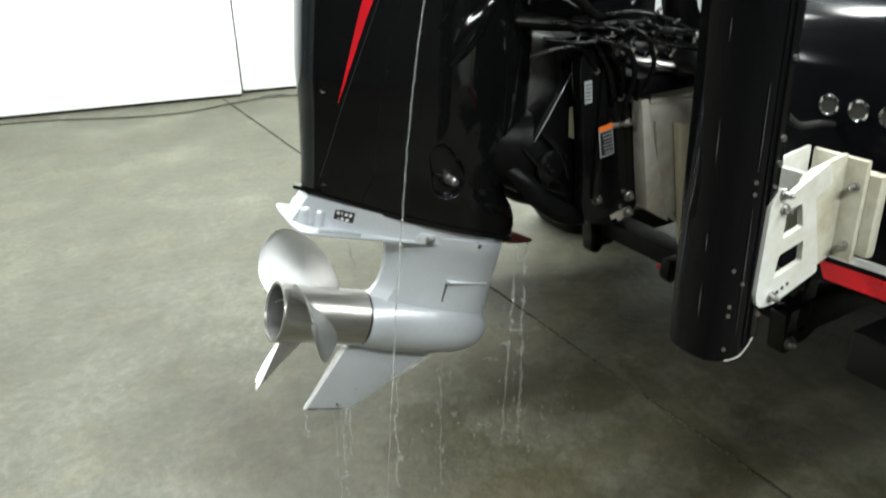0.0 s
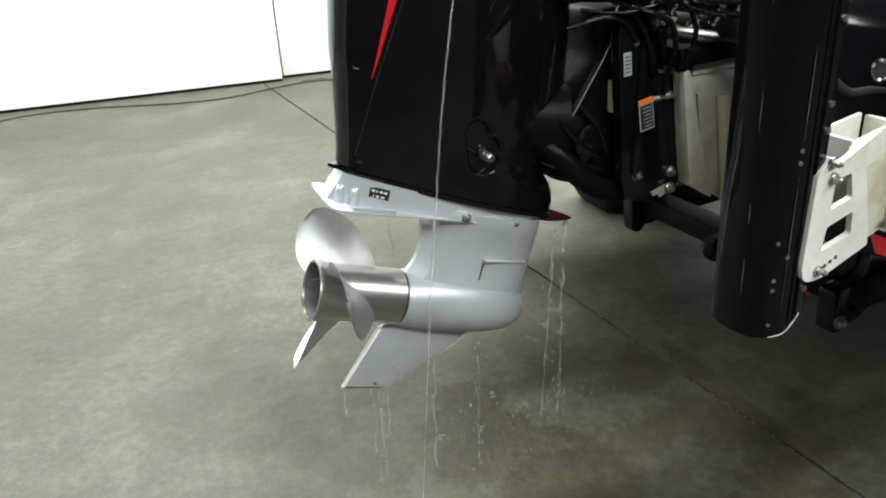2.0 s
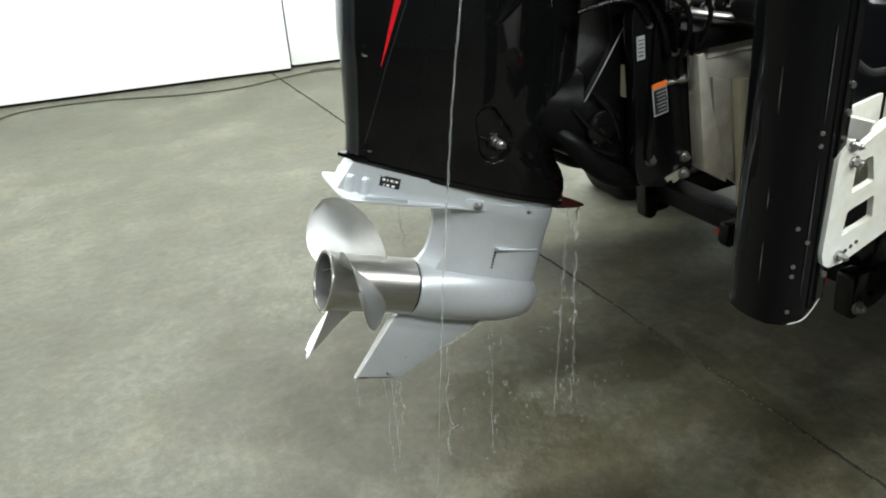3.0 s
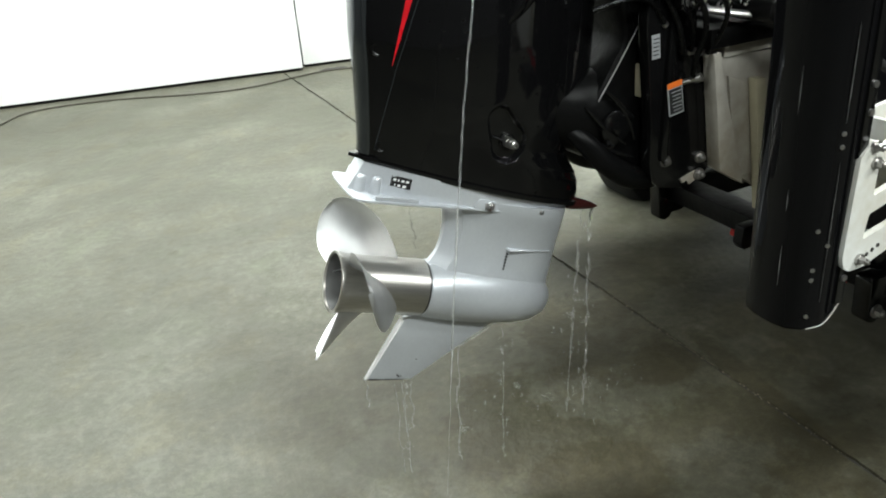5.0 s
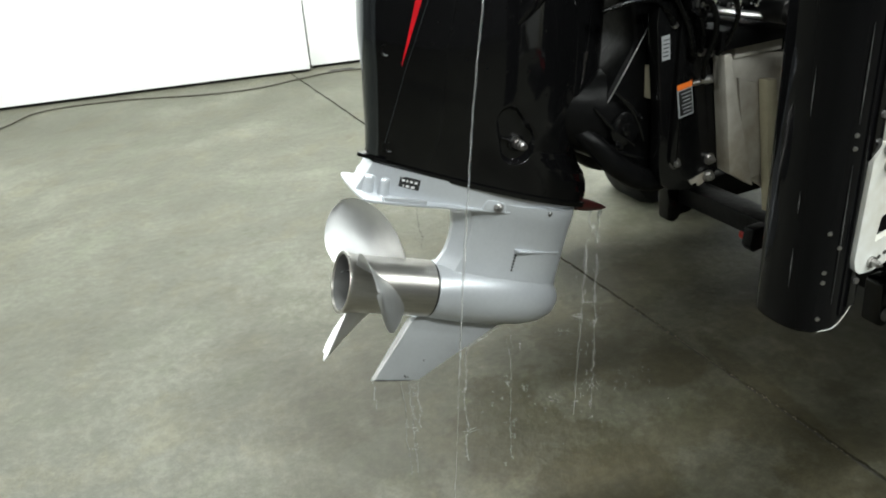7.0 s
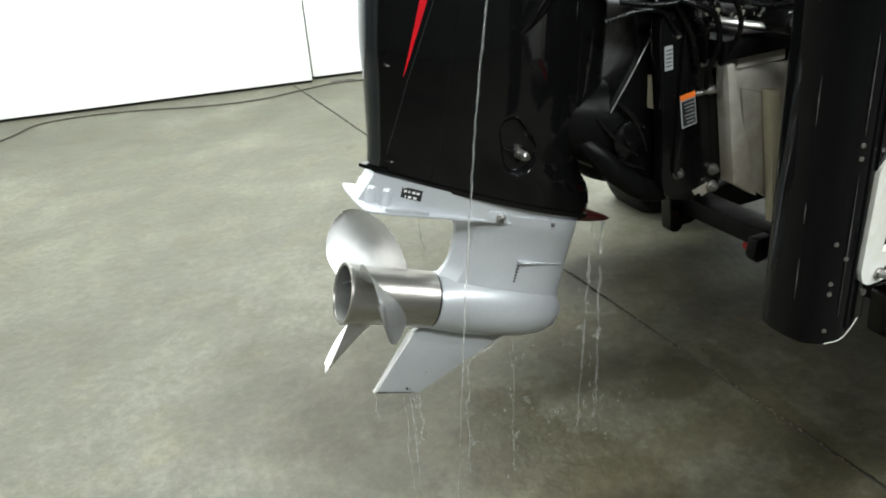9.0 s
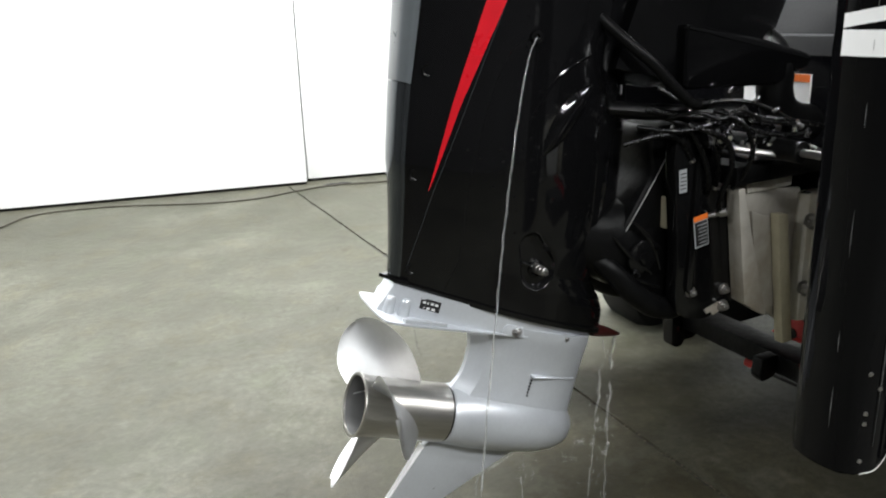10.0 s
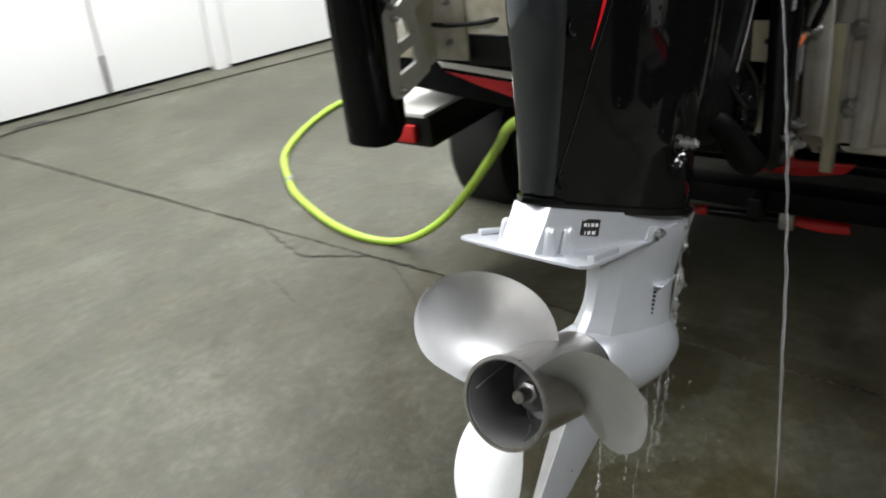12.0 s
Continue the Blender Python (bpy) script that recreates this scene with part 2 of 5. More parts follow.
    m.node_tree.links.new(math_node("SUBTRACT", radius.outputs[0], spots.outputs[0]), inside.inputs[0])
    spotted = m.node_tree.nodes.new("ShaderNodeMix")
    spotted.data_type, spotted.blend_type = "RGBA", "MULTIPLY"
    spotted.inputs[7].default_value = (0.60, 0.55, 0.44, 1)
    link(m, stained, 2, spotted, 6)
    link(m, inside, 0, spotted, 0)
    # damp ground under the engine, soft and uneven at its edge, and along the sawn joint
    offset = node(m, "ShaderNodeMapping", Location=(-0.64, 0.14, 0))
    link(m, geo, "Position", offset, "Vector")
    squash = node(m, "ShaderNodeMapping", Scale=(1.0, 0.85, 0.0))
    link(m, offset, 0, squash, "Vector")
    length = m.node_tree.nodes.new("ShaderNodeVectorMath")
    length.operation = "LENGTH"
    link(m, squash, 0, length, 0)
    edge = math_node("MULTIPLY_ADD", clouds.outputs[0], 1.3, length.outputs["Value"])
    edge = math_node("MULTIPLY_ADD", mottle.outputs[0], 0.5, edge)
    wet = m.node_tree.nodes.new("ShaderNodeMapRange")
    wet.inputs[1].default_value, wet.inputs[2].default_value = 2.2, 1.45
    m.node_tree.links.new(edge, wet.inputs[0])
    split = node(m, "ShaderNodeSeparateXYZ")
    link(m, geo, "Position", split, 0)
    away = math_node("ABSOLUTE", math_node("SUBTRACT", math_node("MULTIPLY_ADD", split.outputs[1], 0.1561, split.outputs[0]), 1.005), 0.0)
    away = math_node("MULTIPLY_ADD", streaks.outputs[0], 0.34, away)
    away = math_node("MULTIPLY_ADD", mottle.outputs[0], 0.10, away)
    seep = m.node_tree.nodes.new("ShaderNodeMapRange")
    seep.inputs[1].default_value, seep.inputs[2].default_value = 0.37, 0.29
    seep.inputs[4].default_value = 0.6
    m.node_tree.links.new(away, seep.inputs[0])
    reach = m.node_tree.nodes.new("ShaderNodeMapRange")
    reach.inputs[1].default_value, reach.inputs[2].default_value = 1.9, 0.9
    m.node_tree.links.new(split.outputs[1], reach.inputs[0])
    patch = node(m, "ShaderNodeTexNoise", Scale=3.6, Detail=10.0, Roughness=0.66, Distortion=0.0)
    link(m, shifted, 0, patch, "Vector")
    patchy = m.node_tree.nodes.new("ShaderNodeMapRange")
    patchy.inputs[1].default_value, patchy.inputs[2].default_value = 0.465, 0.52
    link(m, patch, 0, patchy, 0)
    uneven = math_node("MULTIPLY", wet.outputs[0], math_node("MULTIPLY_ADD", patchy.outputs[0], 0.46, 0.50))
    damp = math_node("MAXIMUM", uneven, math_node("MULTIPLY", seep.outputs[0], reach.outputs[0]))
    # two old oil stains on the dry slab, and dark damp blots by the joint and under the skeg
    for sx, sy, stretch, soft, depth in ((0.35, 0.92, (5.2, 8.2, 0), 0.70, 0.34), (0.70, 0.74, (4.0, 7.0, 0), 0.70, 0.40), (1.02, -0.17, (17.0, 2.2, 0), 0.45, 1.05), (0.86, 0.05, (7.5, 9.5, 0), 0.40, 1.1), (0.47, -0.23, (4.2, 6.2, 0), 0.40, 1.2), (0.30, -0.05, (7.0, 7.5, 0), 0.55, 1.0)):
        stain_at = node(m, "ShaderNodeMapping", Location=(-sx, -sy, 0))
        link(m, geo, "Position", stain_at, "Vector")
        stain_size = node(m, "ShaderNodeMapping", Scale=stretch)
        link(m, stain_at, 0, stain_size, "Vector")
        stain_len = m.node_tree.nodes.new("ShaderNodeVectorMath")
        stain_len.operation = "LENGTH"
        link(m, stain_size, 0, stain_len, 0)
        stain = m.node_tree.nodes.new("ShaderNodeMapRange")
        stain.inputs[1].default_value, stain.inputs[2].default_value = 1.55, 1.55 - soft
        stain.inputs[4].default_value = depth
        m.node_tree.links.new(math_node("MULTIPLY_ADD", mottle.outputs[0], 0.9, stain_len.outputs["Value"]), stain.inputs[0])
        damp = math_node("MAXIMUM", damp, stain.outputs[0])
    mix = m.node_tree.nodes.new("ShaderNodeMix")
    mix.data_type, mix.blend_type = "RGBA", "MULTIPLY"
    mix.inputs[7].default_value = (0.55, 0.505, 0.40, 1)
    mix.clamp_factor = False
    link(m, spotted, 2, mix, 6)
    m.node_tree.links.new(damp, mix.inputs[0])
    link(m, mix, 2, b, "Base Color")
    gloss = math_node("MULTIPLY_ADD", base, 0.22, 0.28)
    gloss = math_node("MULTIPLY_ADD", wet.outputs[0], -0.03, gloss)
    # running water under the lower unit, with small ripples
    pool_at = node(m, "ShaderNodeMapping", Location=(-0.46, -0.02, 0))
    link(m, geo, "Position", pool_at, "Vector")
    pool_len = m.node_tree.nodes.new("ShaderNodeVectorMath")
    pool_len.operation = "LENGTH"
    link(m, pool_at, 0, pool_len, 0)
    pool = m.node_tree.nodes.new("ShaderNodeMapRange")
    pool.inputs[1].default_value, pool.inputs[2].default_value = 0.46, 0.18
    m.node_tree.links.new(math_node("MULTIPLY_ADD", mottle.outputs[0], 0.26, pool_len.outputs["Value"]), pool.inputs[0])
    ripples = node(m, "ShaderNodeTexNoise", Scale=26.0, Detail=2.0, Roughness=0.5, Distortion=1.2)
    link(m, geo, "Position", ripples, "Vector")
    gloss = math_node("MULTIPLY_ADD", pool.outputs[0], -0.14, gloss)
    m.node_tree.links.new(gloss, b.inputs["Roughness"])
    # a film of water mirrors less than the sealer does
    shine = math_node("MULTIPLY_ADD", wet.outputs[0], -0.16, math_node("MULTIPLY_ADD", pool.outputs[0], -0.12, 0.36))
    m.node_tree.links.new(shine, b.inputs["Specular IOR Level"])
    relief = node(m, "ShaderNodeBump", Strength=0.8, Distance=0.003)
    height = math_node("MULTIPLY_ADD", pits.outputs[0], 0.3, grain.outputs[0])
    height = math_node("MULTIPLY_ADD", math_node("MULTIPLY", pool.outputs[0], ripples.outputs[0]), 1.4, height)
    m.node_tree.links.new(height, relief.inputs["Height"])
    link(m, relief, 0, b, "Normal")
    return m


CONCRETE = concrete()

# ---------------------------------------------------------------- mesh helpers


def finish(name, bm, material_, parent=None, label="", angle=35, at=None):
    bmesh.ops.recalc_face_normals(bm, faces=bm.faces)
    mesh = bpy.data.meshes.new(name)
    bm.to_mesh(mesh)
    bm.free()
    mesh.materials.append(material_)
    mesh.shade_smooth()
    mesh.set_sharp_from_angle(angle=radians(angle))
    ob = new(name, mesh)
    if at is not None:
        ob.matrix_world = at
    if parent is not None:
        ob.parent = parent
    if label:
        tagged(ob, label)
    return ob


def part(name, bm, material_, parent, label="", angle=35):
    return finish(name, bm, material_, parent, label, angle)


def thing(name, label, category, at=None, group="", kind=""):
    ob = new(name)
    ob.empty_display_size = 0.05
    if at is not None:
        ob.matrix_world = at
    return tagged(ob, label, category, group, kind)


def bevel(bm, width, segments=2):
    if width > 0:
        bmesh.ops.bevel(bm, geom=[e for e in bm.edges if e.calc_face_angle(0) > 0.6], offset=width, segments=segments, affect="EDGES", profile=0.6)
    return bm


def box(lo, hi, width=0.002, segments=2):
    bm = bmesh.new()
    m = Matrix.Translation([(a + b) / 2 for a, b in zip(lo, hi)]) @ Matrix.Diagonal([abs(b - a) for a, b in zip(lo, hi)] + [1])
    bmesh.ops.create_cube(bm, size=1, matrix=m)
    return bevel(bm, width, segments)


def prism(points, lo, hi, axis="y", width=0.002, segments=2, holes=()):
    """A polygon pushed from lo to hi along an axis; points are (x, z) for y, (x, y) for z, (y, z) for x. holes: polygons cut through it."""
    def place(p, d):
        return (p[0], d, p[1]) if axis == "y" else ((p[0], p[1], d) if axis == "z" else (d, p[0], p[1]))
    bm = bmesh.new()
    if holes:
        edges = []
        for ring in (points, *holes):
            vs = [bm.verts.new(place(p, lo)) for p in ring]
            edges += [bm.edges.new((vs[i], vs[(i + 1) % len(vs)])) for i in range(len(vs))]
        bmesh.ops.triangle_fill(bm, edges=edges, use_beauty=True)
    else:
        bm.faces.new([bm.verts.new(place(p, lo)) for p in points])
    made = bmesh.ops.extrude_face_region(bm, geom=bm.faces[:])
    shift = Vector(place((0, 0), hi - lo))
    bmesh.ops.translate(bm, vec=shift, verts=[v for v in made["geom"] if isinstance(v, bmesh.types.BMVert)])
    bmesh.ops.recalc_face_normals(bm, faces=bm.faces)
    return bevel(bm, width, segments)


def rounded(points, r, n=4):
    """A polygon with its corners rounded."""
    out = []
    for i, p in enumerate(points):
        p, a, b = Vector(p), Vector(points[i - 1]), Vector(points[(i + 1) % len(points)])
        ra = min(r, (a - p).length * 0.45)
        rb = min(r, (b - p).length * 0.45)
        s, e = p + (a - p).normalized() * ra, p + (b - p).normalized() * rb
        for k in range(n + 1):
            t = k / n
            out.append(tuple(s * (1 - t) ** 2 + p * 2 * t * (1 - t) + e * t * t))
    return out


def cyl(p0, p1, r0, r1=None, seg=20, width=0.0, bm=None):
    bm = bm or bmesh.new()
    p0, p1 = Vector(p0), Vector(p1)
    d = p1 - p0
    m = Matrix.Translation((p0 + p1) / 2) @ d.to_track_quat("Z", "Y").to_matrix().to_4x4()
    bmesh.ops.create_cone(bm, cap_ends=True, segments=seg, radius1=r0, radius2=r0 if r1 is None else r1, depth=d.length, matrix=m)
    return bevel(bm, width)


def lathe(profile, seg=40, close=False):
    """Turns (x, r) pairs round the x axis."""
    bm = bmesh.new()
    rings = []
    for x, r in profile:
        if r < 1e-6:
            rings.append([bm.verts.new((x, 0, 0))])
        else:
            rings.append([bm.verts.new((x, r * math.cos(2 * math.pi * k / seg), r * math.sin(2 * math.pi * k / seg))) for k in range(seg)])
    pairs = list(zip(rings, rings[1:])) + ([(rings[-1], rings[0])] if close else [])
    for a, b in pairs:
        for k in range(seg):
            j = (k + 1) % seg
            if len(a) == 1 and len(b) == 1:
                continue
            if len(a) == 1:
                bm.faces.new((a[0], b[j], b[k]))
            elif len(b) == 1:
                bm.faces.new((a[k], a[j], b[0]))
            else:
                bm.faces.new((a[k], a[j], b[j], b[k]))
    return bm


def smooth_path(points, steps=6):
    pts = [Vector(p) for p in points]
    out = []
    for i in range(len(pts) - 1):
        a, b, c, d = pts[max(i - 1, 0)], pts[i], pts[i + 1], pts[min(i + 2, len(pts) - 1)]
        for k in range(steps):
            t = k / steps
            out.append(0.5 * (2 * b + (c - a) * t + (2 * a - 5 * b + 4 * c - d) * t * t + (3 * b - a - 3 * c + d) * t ** 3))
    return out + [pts[-1]]


def tube(points, r, seg=10, steps=6, radii=None, flat=1.0):
    """A round hose along a smooth line."""
    bm = bmesh.new()
    line = smooth_path(points, steps) if steps > 1 else [Vector(p) for p in points]
    rings, side = [], None
    for i, p in enumerate(line):
        d = (line[min(i + 1, len(line) - 1)] - line[max(i - 1, 0)]).normalized()
        side = (side - d * side.dot(d)).normalized() if side is not None else d.orthogonal().normalized()
        up = d.cross(side)
        rr = r if radii is None else r * float(np.interp(i / max(len(line) - 1, 1), np.linspace(0, 1, len(radii)), radii))
        rings.append([bm.verts.new(p + side * rr * math.cos(2 * math.pi * k / seg) + up * rr * flat * math.sin(2 * math.pi * k / seg)) for k in range(seg)])
    for a, b in zip(rings, rings[1:]):
        for k in range(seg):
            bm.faces.new((a[k], a[(k + 1) % seg], b[(k + 1) % seg], b[k]))
    bm.faces.new(rings[0][::-1])
    bm.faces.new(rings[-1])
    return bm


def loft(sections, cap=True):
    """Skins closed rings that have the same number of points."""
    bm = bmesh.new()
    rings = [[bm.verts.new(p) for p in ring] for ring in sections]
    for a, b in zip(rings, rings[1:]):
        n = len(a)
        for k in range(n):
            bm.faces.new((a[k], a[(k + 1) % n], b[(k + 1) % n], b[k]))
    if cap:
        bm.faces.new(rings[0][::-1])
        bm.faces.new(rings[-1])
    return bm


def bolt(name, p, d, r, parent, material_=None, length=0.008, washer=True):
    """A hexagon head on a washer at p, standing out along d."""
    p, d = Vector(p), Vector(d).normalized()
    bm = bmesh.new()
    if washer:
        cyl(p, p + d * length * 0.3, r * 1.45, seg=18, bm=bm)
    cyl(p + d * length * 0.25, p + d * length, r, r * 0.92, seg=6, bm=bm)
    cyl(p + d * length * 0.9, p + d * length * 1.35, r * 0.5, r * 0.42, seg=10, bm=bm)
    return part(name, bm, material_ or STEEL_DULL, parent, angle=30)


# The floor falls a little to its drain, so boat, trailer and engine lean to port with it.
LEAN = Matrix.Translation((0, 0, 0.555)) @ pose(0, 0, 0, -5.5, 0, 0) @ Matrix.Translation((0, 0, -0.555))
BOAT = LEAN @ Matrix.Translation((0.68, 0, 0)) @ pose(0, 0, 0, 0, 0, 3.2) @ Matrix.Translation((-0.68, 0, 0))
ENGINE = LEAN @ pose(-0.0316, 0, 0.573, 0, 20, 0)

# ---------------------------------------------------------------- the room
WALL = pose(0.59, 3.18, 0, 0, 0, -7.5)  # x along the white wall, y into it


def joint_x(y):
    return 0.9756 - 0.1561 * y


floor = tagged(finish("floor", box((-7, -6, -0.2), (9, 5, -0.008), 0), GAP_DARK), "worn grey concrete garage floor with sawn joints and stains", "floor", kind="structure")
for side in (-1, 1):
    far = -7 if side < 0 else 9
    # the sawn edge is crumbled, with small chips broken out of it
    edge, y, drift = [], -6.0, 0.0
    while y < 5.0:
        near = -1.2 < y < 3.2
        chip = random.uniform(0.002, 0.006) if near and random.random() < 0.16 else 0.0
        drift = max(-0.004, min(0.004, drift + random.gauss(0, 0.0012)))
        edge.append((joint_x(y) + drift * 0.5 + side * (0.0038 + random.uniform(0, 0.0016) + chip), y))
        y += random.uniform(0.010, 0.028) if near else 0.25
    ring = edge + [(joint_x(5) + side * 0.0045, 5), (far, 5), (far, -6)]
    part("slab", prism(ring if side > 0 else ring[::-1], -0.06, 0.0, "z", 0.0), CONCRETE, floor)

wall_north = tagged(finish("wall_north", box((-7.5, 0.14, 0), (8.5, 0.3, CEILING_Z), 0), WALL_WHITE, at=WALL), "white painted garage wall behind the doors", "wall", kind="structure")


def leaf(name, x0, x1, y0, thick, label, ribs=()):
    ob = thing(name, label, "door", WALL, kind="structure")
    part("door_panel", box((x0, y0, 0.018), (x1, y0 + thick, 3.1), 0.004), WALL_WHITE, ob)
    # black strip put into the gap under the leaf for its shade
    part("gap_strip", box((x0 + 0.004, y0 + 0.012, 0.002), (x1 - 0.004, y0 + thick - 0.005, 0.02), 0.002), RUBBER, ob, "black strip put in for the dark gap under the door")
    for x in ribs:
        part("rib", box((x, y0 - 0.003, 0.02), (x + 0.05, y0 + 0.002, 3.09), 0.0015), WALL_WHITE, ob)
    return ob


leaf("door_1", -5.6, 0.0, 0.0, 0.06, "large white sliding garage door, closed")
door_left = leaf("door_2", 0.012, 0.602, 0.055, 0.05, "white hinged double door leaf, closed")
door_right = leaf("door_3", 0.614, 1.172, 0.055, 0.05, "white hinged double door leaf with latch, closed")
leaf("door_4", 1.262, 5.5, 0.0, 0.06, "large white sliding garage door panel, closed")
part("edge_seal", box((0.598, 0.046, 0.01), (0.613, 0.06, 0.205), 0.001), RUBBER, door_right, "dark rubber edge seal at the foot of the leaf")
part("latch_plate", box((0.600, 0.044, 0.70), (0.622, 0.056, 0.80), 0.002), STEEL_DULL, door_right, "steel latch plate")
part("lever", tube([(0.61, 0.052, 0.735), (0.612, 0.02, 0.735), (0.64, 0.012, 0.735), (0.72, 0.012, 0.733)], 0.008), CHROME, door_right, "chrome lever handle")
finish("wall_post", box((1.176, 0.02, 0), (1.258, 0.13, 3.3), 0.004), WALL_WHITE, at=WALL)
tagged(bpy.data.objects["wall_post"], "white painted post between the doors", "post", kind="structure")
finish("trim", box((-7.4, -0.02, 3.1), (8.4, 0.14, 3.25), 0.004), WALL_WHITE, at=WALL)
tagged(bpy.data.objects["trim"], "white door track cover along the wall", "trim", kind="structure")
for name, lo, hi in (("wall_south", (-7, -6.2, 0), (9, -6, CEILING_Z)), ("wall_west", (-7.2, -6, 0), (-7, 5, CEILING_Z)), ("wall_east", (9, -6, 0), (9.2, 5, CEILING_Z))):
    tagged(finish(name, box(lo, hi, 0), WALL_GREY), "plain grey garage wall out of view", "wall", kind="structure")
tagged(finish("ceiling", box((-7.2, -6.2, CEILING_Z), (9.2, 5, CEILING_Z + 0.15), 0), CEILING_WHITE), "plain dark garage ceiling out of view", "ceiling", kind="structure")

for x, y, power in LAMP_PLACES:
    fixture = thing("ceiling_lamp", "white metal ceiling strip lamp, switched on", "lamp", pose(x, y, CEILING_Z - 0.1, 0, 0, -7.5), "ceiling strip lamps")
    part("housing", box((-1.15, -0.15, 0.02), (1.15, 0.15, 0.1), 0.01), WALL_WHITE, fixture)
    lamp_data = bpy.data.lights.new("tube_light", "AREA")
    lamp_data.shape, lamp_data.size, lamp_data.size_y = "RECTANGLE", 2.2, 0.22
    lamp_data.energy, lamp_data.color = power, (0.955, 1.0, 0.985)
    light = new("tube_light", lamp_data)
    light.parent = fixture

# ---------------------------------------------------------------- on the floor
hose_line = [(0.50, 0.20, 0.76), (0.565, 0.33, 0.70), (0.640, 0.437, 0.625), (0.724, 0.517, 0.538), (0.782, 0.605, 0.428), (0.839, 0.713, 0.293), (0.886, 0.833, 0.159), (0.918, 0.963, 0.049), (0.9, 1.05, 0.0125), (0.87, 1.14, 0.0125), (0.87, 1.26, 0.0125), (0.9, 1.39, 0.0125), (0.96, 1.56, 0.0125), (1.02, 1.66, 0.0125), (1.12, 1.8, 0.0125), (1.23, 1.9, 0.0125), (1.46, 2.02, 0.0125), (1.74, 2.1, 0.0125), (2.2, 2.12, 0.0125), (2.9, 1.9, 0.0125)]
grit = thing("joint_grit", "pale tan grit caught in the sawn floor joint", "grit", pose(joint_x(0), 0, 0), kind="stuff")
bm = bmesh.new()
grit_random = random.Random(5)
for _ in range(300):
    y = grit_random.uniform(-0.9, 1.6)
    r = grit_random.uniform(0.0008, 0.0021)
    x = joint_x(y) - joint_x(0) + grit_random.gauss(-0.001, 0.0022)
    bmesh.ops.create_icosphere(bm, subdivisions=1, radius=r, matrix=Matrix.Translation((x, y, r * 0.2)) @ Matrix.Diagonal((1, grit_random.uniform(0.8, 2.6), 0.6, 1)))
part("grains", bm, GRIT_TAN, grit)

hose = thing("garden_hose", "bright yellow-green garden hose looped on the concrete floor", "hose", pose(0.9, 1.2, 0))
part("hose_tube", tube([(x - 0.9, y - 1.2, z) for x, y, z in hose_line], 0.012, 12, 8), HOSE_YELLOW, hose)
part("coupling", cyl((0.137, 0.478, 0.0125), (0.113, 0.448, 0.0125), 0.0135, seg=16), STEEL_DULL, hose, "worn pale hose joint")

cable_line = [(-2.6, 2.2), (-1.9, 2.5), (-1.4, 2.85), (-1.08, 3.1), (-0.9, 3.26), (-0.51, 3.23), (-0.06, 3.08), (0.24, 3.03), (0.5, 3.07), (0.72, 3.09), (1.08, 3.02), (1.4, 2.96), (1.87, 2.87), (2.33, 2.78), (3.5, 2.6)]
cable = thing("power_cable", "thin dark brown cable lying along the foot of the doors", "cable", pose(0, 3, 0))
part("cable_line", tube([(x, y - 3, 0.0045) for x, y in cable_line], 0.0040, 8, 8), CABLE_BROWN, cable)
for places in (((1.22, 3.11), (1.30, 3.09), (1.38, 3.07)), ((0.67, 3.10), (0.76, 3.105), (0.84, 3.085))):
    dirt = thing("dirt_strip", "dark line of swept dirt by the door foot", "dirt", pose(places[0][0], places[0][1], 0), kind="stuff")
    part("dirt_line", tube([(x - places[0][0], y - places[0][1], 0.002) for x, y in places], 0.014, 8, 5, radii=(0.3, 1, 0.7, 1, 0.3), flat=0.2), GAP_DARK, dirt)

CRACKS = [
    [(0.757, 1.52), (0.714, 1.41), (0.700, 1.335), (0.690, 1.224), (0.74, 1.15), (0.80, 1.07), (0.822, 0.984), (0.85, 0.82)],
    [(0.81, 0.98), (0.745, 0.85), (0.68, 0.75)],
    [(0.565, 1.28), (0.53, 1.19), (0.508, 1.11), (0.492, 1.03), (0.458, 0.95)],
]
for line in CRACKS:
    pts = []
    for p in smooth_path([(x, y, 0.0) for x, y in line], 7):
        pts.append((p.x + random.uniform(-0.006, 0.006) - line[0][0], p.y + random.uniform(-0.006, 0.006) - line[0][1], 0.0004))
    crack = thing("floor_crack", "thin dark hairline crack in the concrete floor", "crack", pose(line[0][0], line[0][1], 0), "floor cracks", kind="structure")
    part("crack_line", tube(pts, 0.0042 if line[0][0] > 0.7 else 0.0013, 6, 1, radii=(0.3, 1, 0.8, 1.3, 0.7, 1, 0.3), flat=0.35), GAP_DARK, crack)

# ---------------------------------------------------------------- the outboard engine
engine = thing("outboard_motor", "glossy black outboard motor with silver lower unit and red stripe", "outboard motor", ENGINE)


def sheared(x, z):
    """The joint between leg and gear housing falls towards the bow."""
    return z - 0.030 * (x / 0.5) * max(0.0, min(1.0, (0.46 - z) / 0.2))


